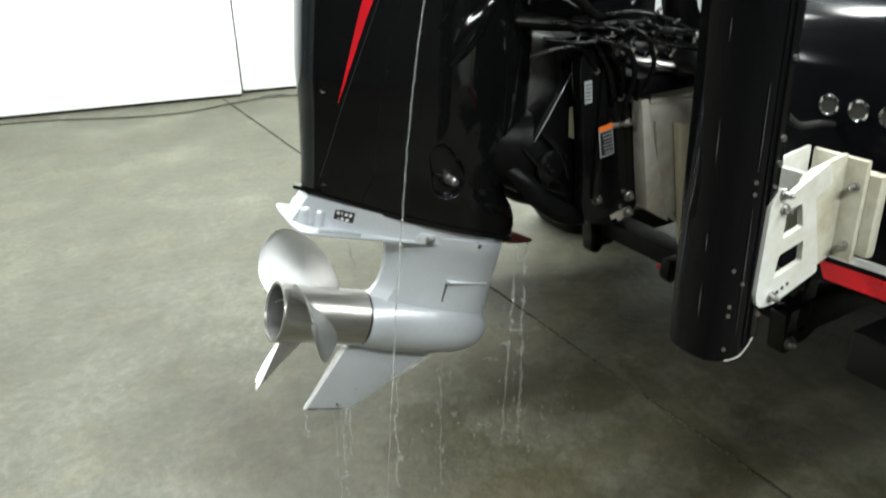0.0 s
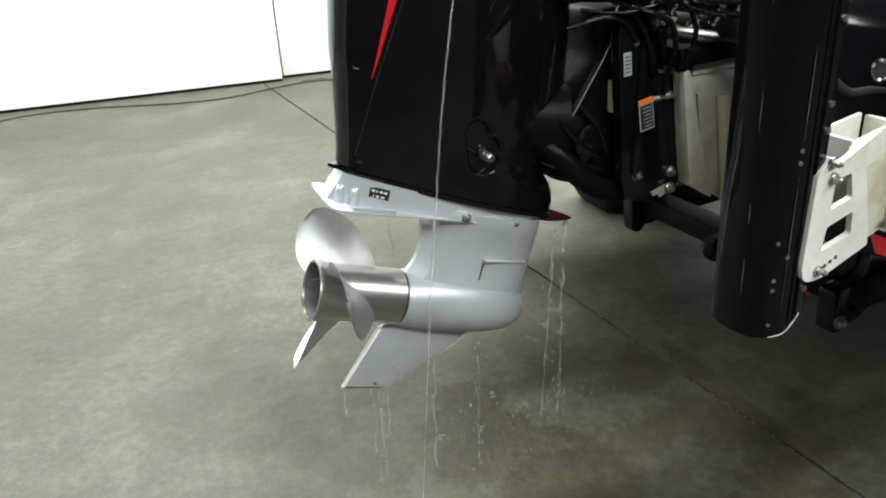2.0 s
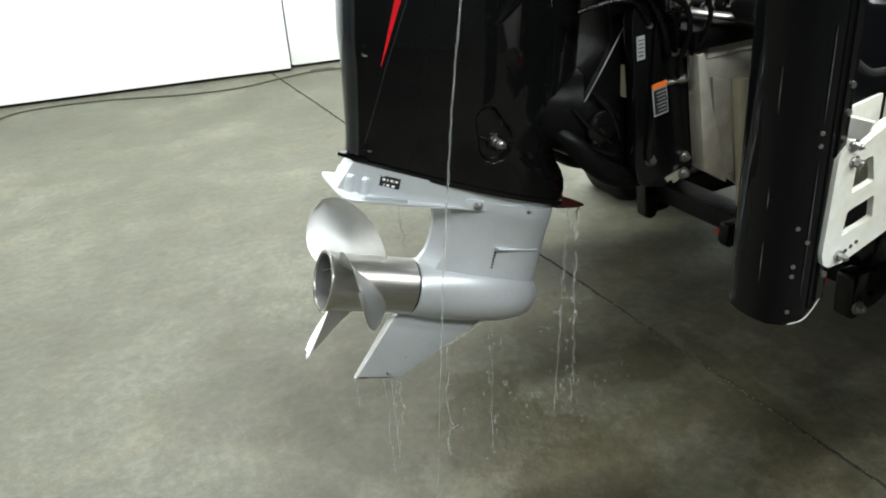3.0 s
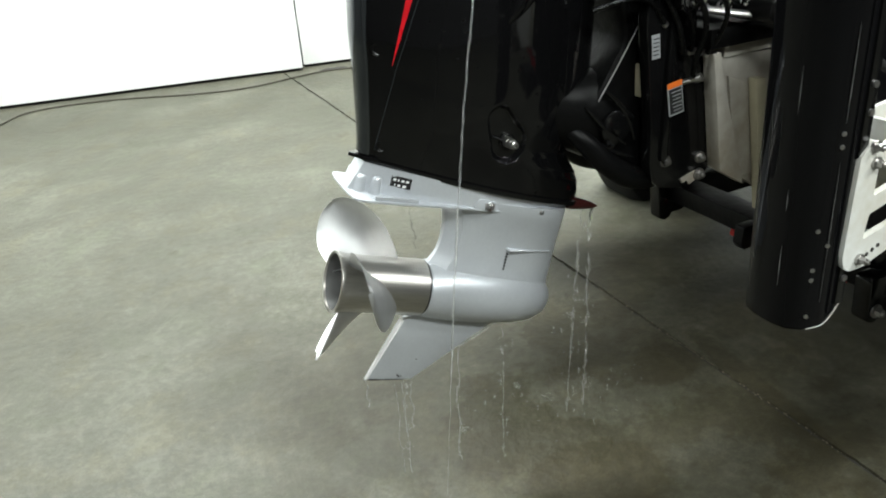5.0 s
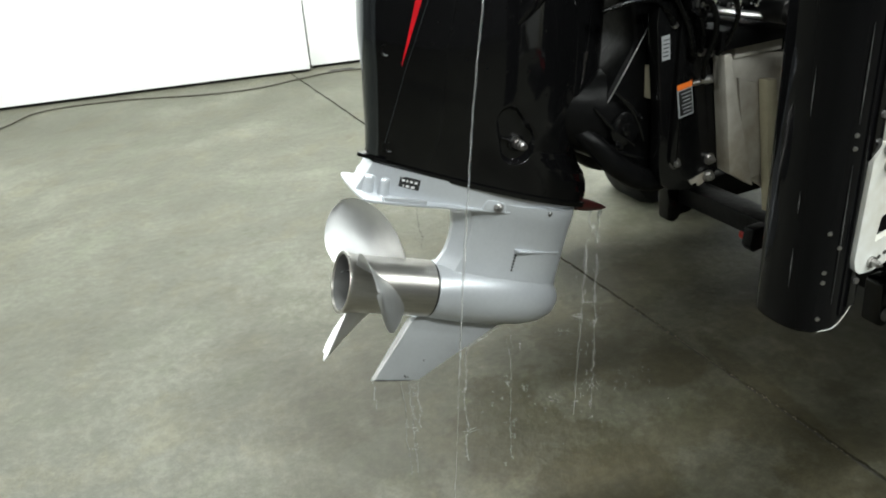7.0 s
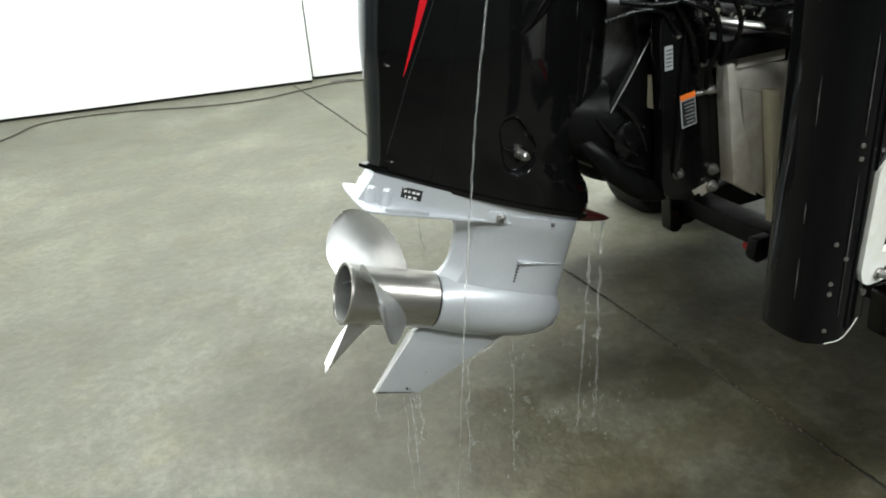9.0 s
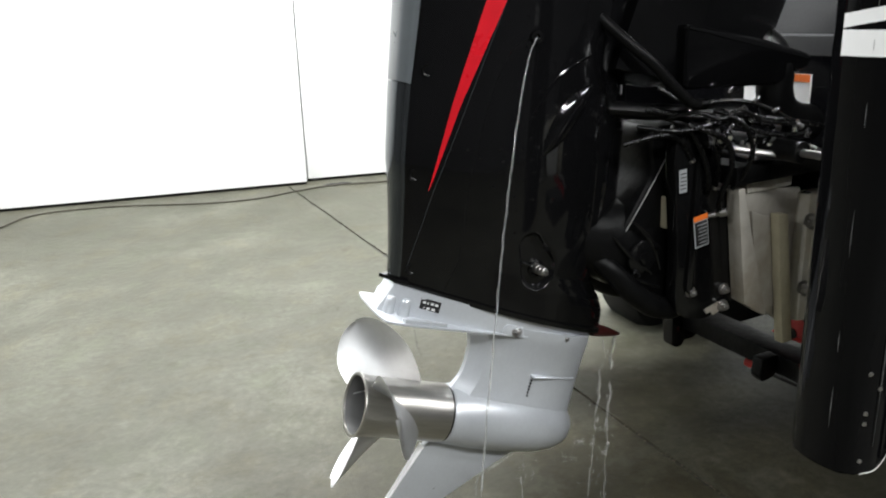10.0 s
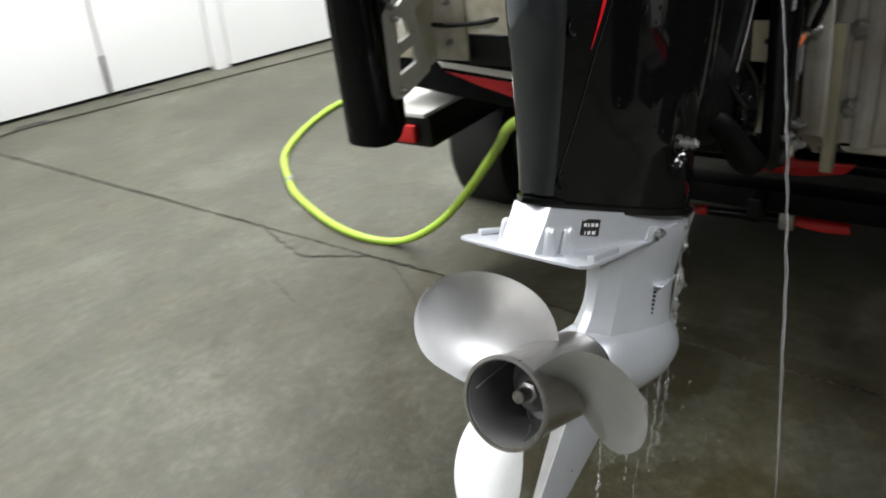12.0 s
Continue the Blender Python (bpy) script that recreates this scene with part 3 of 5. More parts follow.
LEG_Z = list(np.arange(0.258, 0.45, 0.0025)) + [0.455, 0.47, 0.485, 0.50, 0.53, 0.56, 0.60, 0.64, 0.68, 0.72, 0.76, 0.80, 0.84, 0.88, 0.93, 0.98, 1.02]
PORT_X, PORT_Z, POCKET = 0.266, 0.352, 0.013
AFT = ((0.25, 0.012), (0.30, 0.003), (0.42, -0.030), (0.48, -0.050), (0.58, -0.074), (0.74, -0.108), (1.02, -0.169))
FORE = ((0.25, 0.498), (0.28, 0.497), (0.30, 0.489), (0.317, 0.475), (0.334, 0.453), (0.346, 0.442), (0.36, 0.443), (0.42, 0.452), (0.47, 0.447), (0.58, 0.42), (0.75, 0.37), (0.9, 0.33), (1.02, 0.31))
WIDE = ((0.25, 0.055), (0.30, 0.066), (0.36, 0.080), (0.50, 0.092), (0.75, 0.104), (1.02, 0.115))
REAR = ((0.25, 0.014), (0.48, 0.030), (0.75, 0.040), (1.02, 0.045))
SIDE = ((0.0, 0.0), (0.025, 0.06), (0.12, 0.38), (0.30, 0.80), (0.45, 0.97), (0.58, 1.0), (0.72, 0.93), (0.85, 0.70), (0.94, 0.45), (1.0, 0.12))


def curve_at(table, v, blur=0.0):
    """The table's value at v; blur rounds its corners over that much to either side."""
    xs, ys = [a for a, _ in table], [b for _, b in table]
    if blur <= 0.0:
        return float(np.interp(v, xs, ys))
    return float(np.mean(np.interp(np.linspace(v - blur, v + blur, 9), xs, ys)))


def width_at(u, z):
    rear = curve_at(REAR, z) * (1 - u)
    return rear + (curve_at(WIDE, z, 0.04) - rear) * curve_at(SIDE, u, max(0.0, min(0.09, u * 0.6, (1 - u) * 0.6)))


def half_width(x, z):
    a, f = curve_at(AFT, z), curve_at(FORE, z)
    return width_at(max(0.0, min(1.0, (x - a) / (f - a))), z)


def pocket(x, z):
    """How deep the drop-shaped hollow round the flushing port is pressed into the leg's side."""
    best = 1.0
    for t in (0.0, 0.2, 0.4, 0.6, 0.8, 1.0):
        d = math.hypot(x - PORT_X + 0.034 * t, z - PORT_Z - 0.038 * t) - (0.040 - 0.012 * t)
        best = min(best, d)
    k = max(0.0, min(1.0, -best / 0.010))
    return POCKET * k * k * (3 - 2 * k)


LEG_U = [0.0, 0.012, 0.025, 0.07, 0.12, 0.16, 0.2, 0.25, 0.3, 0.34, 0.37] + [0.39 + 0.005 * k for k in range(65)] + [0.745, 0.78, 0.85, 0.9, 0.94, 0.97, 0.99, 1.0]


def leg_ring(z, grow=0.0):
    a, f = curve_at(AFT, z) - grow, curve_at(FORE, z) + grow
    right = []
    for u in LEG_U:
        x = a + (f - a) * u
        right.append((x, -(width_at(u, z) + grow - (pocket(x, z) if grow == 0.0 else 0.0))))
    ring = right + [(x, -y) for x, y in reversed(right)]
    return [(x, y, sheared(x, z)) for x, y in ring]


leg = part("leg", loft([leg_ring(z) for z in LEG_Z]), BLACK_GLOSS, engine, "glossy black leg housing", 28)
part("flange", loft([leg_ring(0.252, 0.004), leg_ring(0.253, 0.006), leg_ring(0.262, 0.006), leg_ring(0.263, 0.003)]), BLACK_SATIN, engine, "thin black flange round the foot of the leg", 30)
part("flange_fin", prism([(-0.021, 0.0), (0.006, 0.024), (0.03, 0.03), (0.03, -0.03), (0.006, -0.024)], 0.258, 0.266, "z", 0.002), BLACK_SATIN, engine)


def side_patch(outline, lift, side=-1, nx=8, nz=14):
    """A thin sheet that follows the leg's side between two edge lines; outline gives x0, x1 at each height."""
    bm = bmesh.new()
    zs = np.linspace(outline[0][0], outline[-1][0], nz)
    rows = []
    for z in zs:
        x0 = float(np.interp(z, [o[0] for o in outline], [o[1] for o in outline]))
        x1 = float(np.interp(z, [o[0] for o in outline], [o[2] for o in outline]))
        rows.append([bm.verts.new((x, side * (half_width(x, z) + lift), sheared(x, z))) for x in np.linspace(x0, x1, nx)])
    for a, b in zip(rows, rows[1:]):
        for k in range(nx - 1):
            bm.faces.new((a[k], a[k + 1], b[k + 1], b[k]))
    return bm


def thicken(bm, depth):
    bmesh.ops.recalc_face_normals(bm, faces=bm.faces)
    bmesh.ops.solidify(bm, geom=bm.faces[:], thickness=depth)
    return bm


for side in (-1, 1):
    part("stripe", side_patch([(0.440, 0.0115, 0.0125), (0.60, 0.0035, 0.018), (0.80, 0.004, 0.038), (1.0, -0.004, 0.055)], 0.0012, side, 4, 30), RED_PAINT, engine, "tapering red stripe")
    part("pinstripe", side_patch([(0.28, 0.020, 0.0215), (0.44, 0.0195, 0.021), (0.80, 0.036, 0.038), (1.0, 0.046, 0.048)], 0.001, side, 2, 40), DARK_PANEL, engine, "thin grey pinstripe")
    for x, z in ((-0.052, 0.640), (-0.020, 0.460), (0.030, 0.290)):
        y = side * half_width(x, z)
        plug = lathe([(0.0, 0.0105), (0.0015, 0.0098), (0.001, 0.0085), (-0.002, 0.004), (-0.0025, 0.0)], 24)
        bmesh.ops.transform(plug, matrix=Matrix.Translation((x, y, sheared(x, z))) @ pose(0, 0, 0, 0, 0, 90 * side), verts=plug.verts)
        part("screw_plug", plug, BLACK_PLASTIC, engine)


def rear_panel(low, high):
    rings = []
    for z in np.linspace(low, high, 16):
        a = curve_at(AFT, z)
        reach = float(np.interp(z, (0.30, 0.47, 0.61, 0.75, 1.0), (0.004, 0.006, 0.009, 0.014, 0.018)))
        right = [(a + reach * u, -(half_width(a + reach * u, z) + 0.003)) for u in (1.0, 0.66, 0.33, 0.1)]
        right += [(a - 0.006, -half_width(a, z) * 0.85), (a - 0.009, -half_width(a, z) * 0.4)]
        rings.append([(x, y, z) for x, y in right + [(x, -y) for x, y in reversed(right)]])
    bm = bmesh.new()
    rows = [[bm.verts.new(p) for p in ring] for ring in rings]
    for r0, r1 in zip(rows, rows[1:]):
        for k in range(len(r0) - 1):
            bm.faces.new((r0[k], r0[k + 1], r1[k + 1], r1[k]))
    return thicken(bm, 0.004)


part("rear_strip", rear_panel(0.27, 0.609), METAL_STRIP, engine, "glossy dark grey strip down the back of the leg", 40)
panel = part("rear_panel", rear_panel(0.6105, 1.0), GREY_PANEL, engine, "satin grey rear panel", 40)
for side in (-1, 1):
    part("panel_seam", side_patch([(0.615, -0.0735, -0.0725), (0.76, -0.0975, -0.0965), (0.95, -0.1375, -0.1365)], 0.0045, side, 2, 10), LABEL_BLACK, panel)
    part("panel_seam", side_patch([(0.6135, -0.0800, -0.0725), (0.6150, -0.0800, -0.0725)], 0.0045, side, 4, 2), LABEL_BLACK, panel)

def ridge(points, r):
    for side in (-1, 1):
        line = [(x, side * (half_width(x, z) - r * 0.35), sheared(x, z)) for x, z in points]
        part("moulded_ridge", tube(line, r, 10, 8, radii=(0.3, 1, 1, 1, 0.3)), BLACK_GLOSS, engine)


ridge([(0.140, 0.60), (0.145, 0.619), (0.156, 0.657), (0.168, 0.691), (0.194, 0.723), (0.218, 0.742), (0.239, 0.753)], 0.0035)
# broad crescent moulding above the flushing port
for side in (-1, 1):
    rings = []
    for k in range(21):
        t = k / 20
        x, z = 0.190 + 0.056 * t - 0.004 * math.sin(math.pi * t), 0.556 + 0.145 * t
        w = 0.026 * math.sin(math.pi * (0.03 + t * 0.95)) ** 0.7
        ring = []
        for q in range(15):
            across = q / 14
            c = 1 - 2 * across
            xx, zz = x - 0.90 * w * c, z + 0.43 * w * c
            rise = math.sin(math.pi * across) ** 1.1
            ring.append((xx, side * (half_width(xx, zz) - 0.0015 + w * 0.48 * rise), sheared(xx, zz)))
        rings.append(ring)
    part("moulded_ridge", loft(rings), BLACK_GLOSS, engine, "", 60)

# flushing port
port_y = -(half_width(PORT_X, PORT_Z) - POCKET)
pz = sheared(PORT_X, PORT_Z)
bm = lathe([(-0.004, 0.0), (-0.004, 0.017), (0.003, 0.017), (0.004, 0.015), (0.002, 0.011), (0.002, 0.0)], 24)
bmesh.ops.transform(bm, matrix=Matrix.Translation((PORT_X, port_y, pz)) @ pose(0, 0, 0, 0, 0, -90), verts=bm.verts)
flush = part("flush_port", bm, BLACK_SATIN, engine, "round flushing port in a drop-shaped hollow")
bm = lathe([(0.0, 0.0), (0.0, 0.010), (0.009, 0.010), (0.009, 0.007), (0.014, 0.007), (0.014, 0.0095), (0.019, 0.0095), (0.019, 0.0065), (0.023, 0.0065), (0.023, 0.008), (0.027, 0.008), (0.029, 0.0055), (0.033, 0.005), (0.033, 0.003), (0.022, 0.0028), (0.022, 0.0)], 18)
bmesh.ops.transform(bm, matrix=Matrix.Translation((PORT_X, port_y + 0.001, pz)) @ pose(0, 0, 0, 0, 0, -80), verts=bm.verts)
part("hose_nipple", bm, STEEL_DULL, flush, "steel hose nipple")
bm = bmesh.new()
cyl((PORT_X - 0.036, port_y - 0.004, pz + 0.006), (PORT_X - 0.012, port_y - 0.008, pz + 0.002), 0.0025, seg=10, bm=bm)
part("cap_strap", bm, BLACK_SATIN, flush, "short black cap strap")
bm = lathe([(0.0, 0.0), (0.003, 0.012), (0.006, 0.011), (0.006, 0.005), (0.002, 0.004), (0.0, 0.0)], 18)
peep_x, peep_z = 0.105, 0.745
bmesh.ops.transform(bm, matrix=Matrix.Translation((peep_x, -half_width(peep_x, peep_z), peep_z)) @ pose(0, 0, 0, 0, 0, -90), verts=bm.verts)
part("telltale_outlet", bm, BLACK_SATIN, engine, "small round telltale water outlet")
part("nose_tip", loft([[(x, w * math.cos(a), 0.224 + h * math.sin(a)) for a in np.linspace(0, 2 * math.pi, 17)[:-1]] for x, w, h in ((0.485, 0.020, 0.014), (0.51, 0.018, 0.0135), (0.535, 0.013, 0.010), (0.556, 0.007, 0.006), (0.567, 0.002, 0.002))]), DARK_RED, engine, "dark red-brown pointed nose at the leg's foot")


# ---- lower unit
def foil(x0, x1, w, z, n=12):
    """A ring with a round leading edge at x1 and a flat-sided tail that is bevelled off to the trailing edge at x0."""
    ring = [(x1 + (x0 - x1) * 0.34 * (1 - math.cos(a)), w * math.sin(a) * 0.98) for a in np.linspace(0, math.pi / 2, n)]
    ring += [(x1 + (x0 - x1) * u, w * k) for u, k in ((0.45, 0.985), (0.58, 0.96), (0.70, 0.90), (0.80, 0.82), (0.885, 0.72), (1.0, 0.16))]
    return [(x, -y, z) for x, y in ring] + [(x, y, z) for x, y in reversed(ring[1:])]


gearcase = part("gearcase", lathe([(0.192, 0.0), (0.192, 0.052), (0.194, 0.0585), (0.20, 0.061), (0.26, 0.066), (0.34, 0.0675), (0.41, 0.065), (0.455, 0.056), (0.482, 0.042), (0.496, 0.026), (0.503, 0.010), (0.504, 0.0)], 44), SILVER_PAINT, engine, "silver-grey painted torpedo gearcase")
strut_rows = [(0.0, 0.196, 0.490, 0.040), (0.030, 0.194, 0.4895, 0.0455), (0.042, 0.191, 0.489, 0.0465), (0.050, 0.190, 0.4885, 0.0450), (0.058, 0.192, 0.488, 0.0425), (0.068, 0.197, 0.4878, 0.0402), (0.080, 0.203, 0.4872, 0.0385), (0.092, 0.207, 0.487, 0.0375), (0.115, 0.209, 0.486, 0.037), (0.15, 0.207, 0.4845, 0.041), (0.172, 0.200, 0.4838, 0.046), (0.186, 0.190, 0.4833, 0.050), (0.198, 0.176, 0.483, 0.053), (0.215, 0.15, 0.481, 0.054)]
part("strut", loft([foil(x0, x1, w, z) for z, x0, x1, w in strut_rows]), SILVER_PAINT, engine, "silver-grey strut above the gearcase", 24)


def plan(points):
    """Closed outline from its starboard half."""
    return [(x, -y) for x, y in points] + [(x, y) for x, y in reversed(points)]


def housing_ring(z, aft, wide):
    pts = [(aft, 0.024 * wide), (aft + 0.004, 0.0265 * wide), (0.06, 0.041 * wide), (0.14, 0.050 * wide), (0.24, 0.053 * wide), (0.33, 0.049 * wide), (0.41, 0.038 * wide), (0.46, 0.022 * wide), (0.482, 0.006)]
    return [(x, y, z - 0.030 * max(0, min(1, (z - 0.2) / 0.05)) * x / 0.5) for x, y in plan(pts)]


part("upper_housing", loft([housing_ring(0.196, -0.019, 1.0), housing_ring(0.203, -0.017, 1.0), housing_ring(0.235, -0.003, 1.03), housing_ring(0.256, 0.004, 1.05)]), SILVER_PAINT, engine, "silver-grey housing below the leg", 25)
plate_pts = [(-0.0195, 0.074), (-0.016, 0.084), (-0.004, 0.0885), (0.035, 0.087), (0.10, 0.0785), (0.17, 0.0675), (0.23, 0.0575), (0.28, 0.0535), (0.33, 0.0485), (0.41, 0.037), (0.46, 0.0215)]
av_plate = part("anti_ventilation_plate", prism(plan([(-0.0235, 0.02), (-0.0225, 0.05)] + plate_pts), 0.1968, 0.2012, "z", 0.0011, 2), SILVER_PAINT, engine, "silver-grey flat plate above the propeller")
for side in (-1, 1):
    part("plate_lip", prism([(0.016, side * 0.076), (0.020, side * 0.0835), (0.110, side * 0.0735), (0.104, side * 0.0665)], 0.2012, 0.2085, "z", 0.0016), SILVER_PAINT, av_plate)
    for x in (0.004, 0.032):
        part("boss", loft([[(x + r * math.cos(a), side * (0.026 + 0.30 * (x + 0.01)) + side * r * 0.8 * math.sin(a), z) for a in np.linspace(0, 2 * math.pi, 13)[:-1]] for z, r in ((0.2, 0.0115), (0.226, 0.0095), (0.231, 0.0085), (0.2335, 0.006))]), SILVER_PAINT, engine)
    bolt("bolt", (0.272, side * 0.053, 0.209), (0, side, 0.25), 0.0075, engine, length=0.012)
    bolt("bolt", (0.395, side * 0.042, 0.206), (0.3, side, 0.25), 0.007, engine, length=0.010)
    part("bolt_pocket", prism(rounded([(0.236, 0.199), (0.244, 0.222), (0.286, 0.219), (0.292, 0.199)], 0.008), side * 0.046, side * 0.0555, "y", 0.002), SILVER_PAINT, engine)
    part("strake", prism([(0.345, side * 0.028), (0.352, side * 0.050), (0.46, side * 0.030), (0.475, side * 0.008), (0.40, side * 0.01)], 0.114, 0.1185, "z", 0.0012, 1), SILVER_PAINT, engine, "narrow silver fin on the strut")
    for k in range(6):
        part("inlet_hole", cyl((0.352, side * 0.026, 0.106 - 0.0068 * k), (0.352, side * 0.0405, 0.106 - 0.0068 * k), 0.0021, seg=10), LABEL_BLACK, engine)


def housing_y(x):
    return float(np.interp(x, (0.012, 0.06, 0.14, 0.24), (0.027, 0.0408, 0.051, 0.0545)))


rating = part("rating_label", loft([[(x, -(housing_y(x) + d), z) for x, z in ((0.058, 0.222), (0.098, 0.219), (0.098, 0.240), (0.058, 0.243))] for d in (0.0, 0.002)]), LABEL_BLACK, engine, "small black rating label with unreadable white print")
for row, bars in enumerate((((0.062, 0.069), (0.071, 0.075), (0.078, 0.085), (0.087, 0.094)), ((0.066, 0.069), (0.072, 0.079), (0.082, 0.090)))):
    for a, b in bars:
        z = 0.235 - 0.010 * row - 0.06 * (a - 0.06)
        part("print_bar", loft([[(x, -(housing_y(x) + d), zz) for x, zz in ((a, z - 0.0021), (b - 0.0012, z - 0.0022), (b - 0.0012, z + 0.0021), (a, z + 0.0022))] for d in (0.002, 0.0026)]), WHITE_VINYL, rating)

skeg_pts = [(0.200, -0.045), (0.168, -0.075), (0.117, -0.2215), (0.222, -0.2185), (0.30, -0.145), (0.39, -0.062), (0.40, -0.04)]
bm = prism(skeg_pts, -0.0065, 0.0065, "y", 0.003, 2)
for v in bm.verts:  # thinner towards the foot
    v.co.y *= float(np.interp(v.co.z, (-0.222, -0.05), (0.55, 1.5)))
skeg = part("skeg", bm, SILVER_PAINT, engine, "silver-grey skeg fin with scuffed lower edge")
# near-white strip down the skeg's trailing edge
edge_bm = prism([(0.1662, -0.0745), (0.1706, -0.0745), (0.1215, -0.2190), (0.1148, -0.2225)], -0.0068, 0.0068, "y", 0.001)
for v in edge_bm.verts:
    v.co.y *= float(np.interp(v.co.z, (-0.222, -0.05), (0.60, 1.5)))
part("white_edge", edge_bm, EDGE_WHITE, skeg, "near-white strip along the trailing edge")
ragged = [(0.122 + 0.006 * k, -0.2206 + random.uniform(0.0, 0.0024)) for k in range(15)]
part("scuff", prism([(0.206, -0.2200), (0.122, -0.2226)] + ragged, -0.0046, 0.0046, "y", 0), GAP_DARK, skeg, "dark ragged scuffed edge")
for x, z, w in ((0.187, -0.2085, 0.0022), (0.190, -0.2115, 0.0016), (0.195, -0.2105, 0.0012), (0.222, -0.168, 0.0013)):
    part("chip", cyl((x, -0.002, z), (x, -0.0062, z), w, seg=6), GAP_DARK, skeg, "small dark chip in the paint")

# ---- propeller
propeller = part("propeller", lathe([(0.0, 0.0575), (0.0005, 0.0622), (0.004, 0.0632), (0.010, 0.0618), (0.022, 0.0590), (0.06, 0.0582), (0.13, 0.0590), (0.176, 0.0594), (0.1885, 0.0592), (0.1895, 0.0575), (0.1895, 0.030), (0.120, 0.030), (0.110, 0.053), (0.03, 0.0545), (0.008, 0.0565)], 56, True), STEEL, engine, "polished stainless steel propeller, at rest")
part("hub_lining", lathe([(0.004, 0.0570), (0.004, 0.0552), (0.03, 0.0530), (0.105, 0.0515), (0.112, 0.0290), (0.116, 0.0290), (0.112, 0.0535), (0.03, 0.0545)], 48, True), FILM_GREY, propeller, "dull grey exhaust bore")
part("inner_hub", lathe([(0.1885, 0.0), (0.1885, 0.032), (0.075, 0.030), (0.070, 0.022), (0.070, 0.0)], 28), FILM_GREY, propeller)
part("prop_nut", lathe([(0.072, 0.0), (0.072, 0.015), (0.058, 0.015), (0.056, 0.009), (0.040, 0.0085), (0.039, 0.0)], 6), STEEL_DULL, propeller, "steel propeller nut")
part("shaft_end", lathe([(0.060, 0.0), (0.060, 0.0095), (0.036, 0.0095), (0.034, 0.0075), (0.034, 0.0)], 18), STEEL, propeller)
part("hub_seam", lathe([(0.186, 0.0), (0.186, 0.0580), (0.1925, 0.0580), (0.1925, 0.0)], 44), LABEL_BLACK, propeller)


def blade():
    """A wide swept screw blade; it stands out along z from the hub."""
    nr, nc = 30, 20
    front, back = [], []
    for i in range(nr):
        s = 0.9999 * math.sin(i / (nr - 1) * math.pi / 2)
        r = 0.052 + s * 0.133
        pitch = math.atan2(0.48, 2 * math.pi * r)
        width = 0.162 * math.sqrt(max(0.0, 1 - (max(0, s - 0.42) / 0.58) ** 2.3)) * (0.86 + 0.28 * math.sin(min(1, s * 1.4) * math.pi / 2)) if s < 1 else 0.012
        sweep = -0.020 * s + 0.034 * s * s
        rake = -0.058 * s
        row_f, row_b = [], []
        for j in range(nc):
            c = (j / (nc - 1) - 0.5)
            along = c * width + sweep
            camber = 0.016 * (1 - 4 * c * c) * (1 - 0.4 * s) + 0.10 * max(0.0, c - 0.30) ** 2
            ang = (along * math.cos(pitch) + camber * math.sin(pitch)) / r
            x = 0.072 + rake - along * math.sin(pitch) + camber * math.cos(pitch)
            t = (0.0058 * (1 - s) + 0.0018) * math.sqrt(max(0.02, 1 - 4 * c * c))
            row_f.append((x + t * 0.5, r * math.sin(ang), r * math.cos(ang)))
            row_b.append((x - t * 0.5, r * math.sin(ang), r * math.cos(ang)))
        front.append(row_f)
        back.append(row_b)
    return loft([f + b[::-1] for f, b in zip(front, back)])


blade_mesh = None
for k, turn in enumerate((-44, 76, 196)):
    if blade_mesh is None:
        first = part("blade", blade(), BLADE_STEEL, propeller, "polished swept propeller blade", 50)
        blade_mesh = first.data
        first.matrix_local = pose(0, 0, 0, turn, 0, 0)
    else:
        other = new("blade", blade_mesh)
        other.parent = propeller
        other.matrix_local = pose(0, 0, 0, turn, 0, 0)
        tagged(other, "polished swept propeller blade")

# ---------------------------------------------------------------- mounting bracket of the engine (does not tilt with it)
bracket = thing("transom_bracket", "black cast transom clamp bracket carrying the outboard motor", "bracket", BOAT)
PLATE = rounded([(0.612, 1.06), (0.60, 1.0), (0.618, 0.80), (0.618, 0.70), (0.640, 0.655), (0.70, 0.640), (0.765, 0.655), (0.785, 0.69), (0.755, 0.84), (0.728, 0.93), (0.715, 1.06)], 0.02)
for side in (-1, 1):
    plate = part("clamp_plate", prism(PLATE, side * 0.118, side * 0.088, "y", 0.005, 2), BLACK_SATIN, bracket, "black clamp plate")
    part("plate_rib", prism(rounded([(0.668, 1.04), (0.652, 0.98), (0.640, 0.72), (0.655, 0.70), (0.66, 0.74), (0.668, 0.97), (0.684, 1.04)], 0.006), side * 0.127, side * 0.116, "y", 0.003), BLACK_SATIN, plate)
    for x, z in ((0.656, 0.712), (0.748, 0.700)):
        bolt("bolt", (x, side * 0.118, z), (0, side, 0), 0.0085, bracket, length=0.013)
    bolt("bolt", (0.728, side * 0.118, 0.925), (0, side, 0), 0.009, bracket, length=0.013)
    part("stop_pin", tube([(0.690, side * 0.112, 0.866), (0.700, side * 0.124, 0.870), (0.711, side * 0.138, 0.876)], 0.0055), STEEL_DULL, bracket, "steel tilt stop pin")
    part("pin_head", cyl((0.708, side * 0.134, 0.874), (0.716, side * 0.146, 0.879), 0.0085, seg=14, width=0.001), STEEL_DULL, bracket)


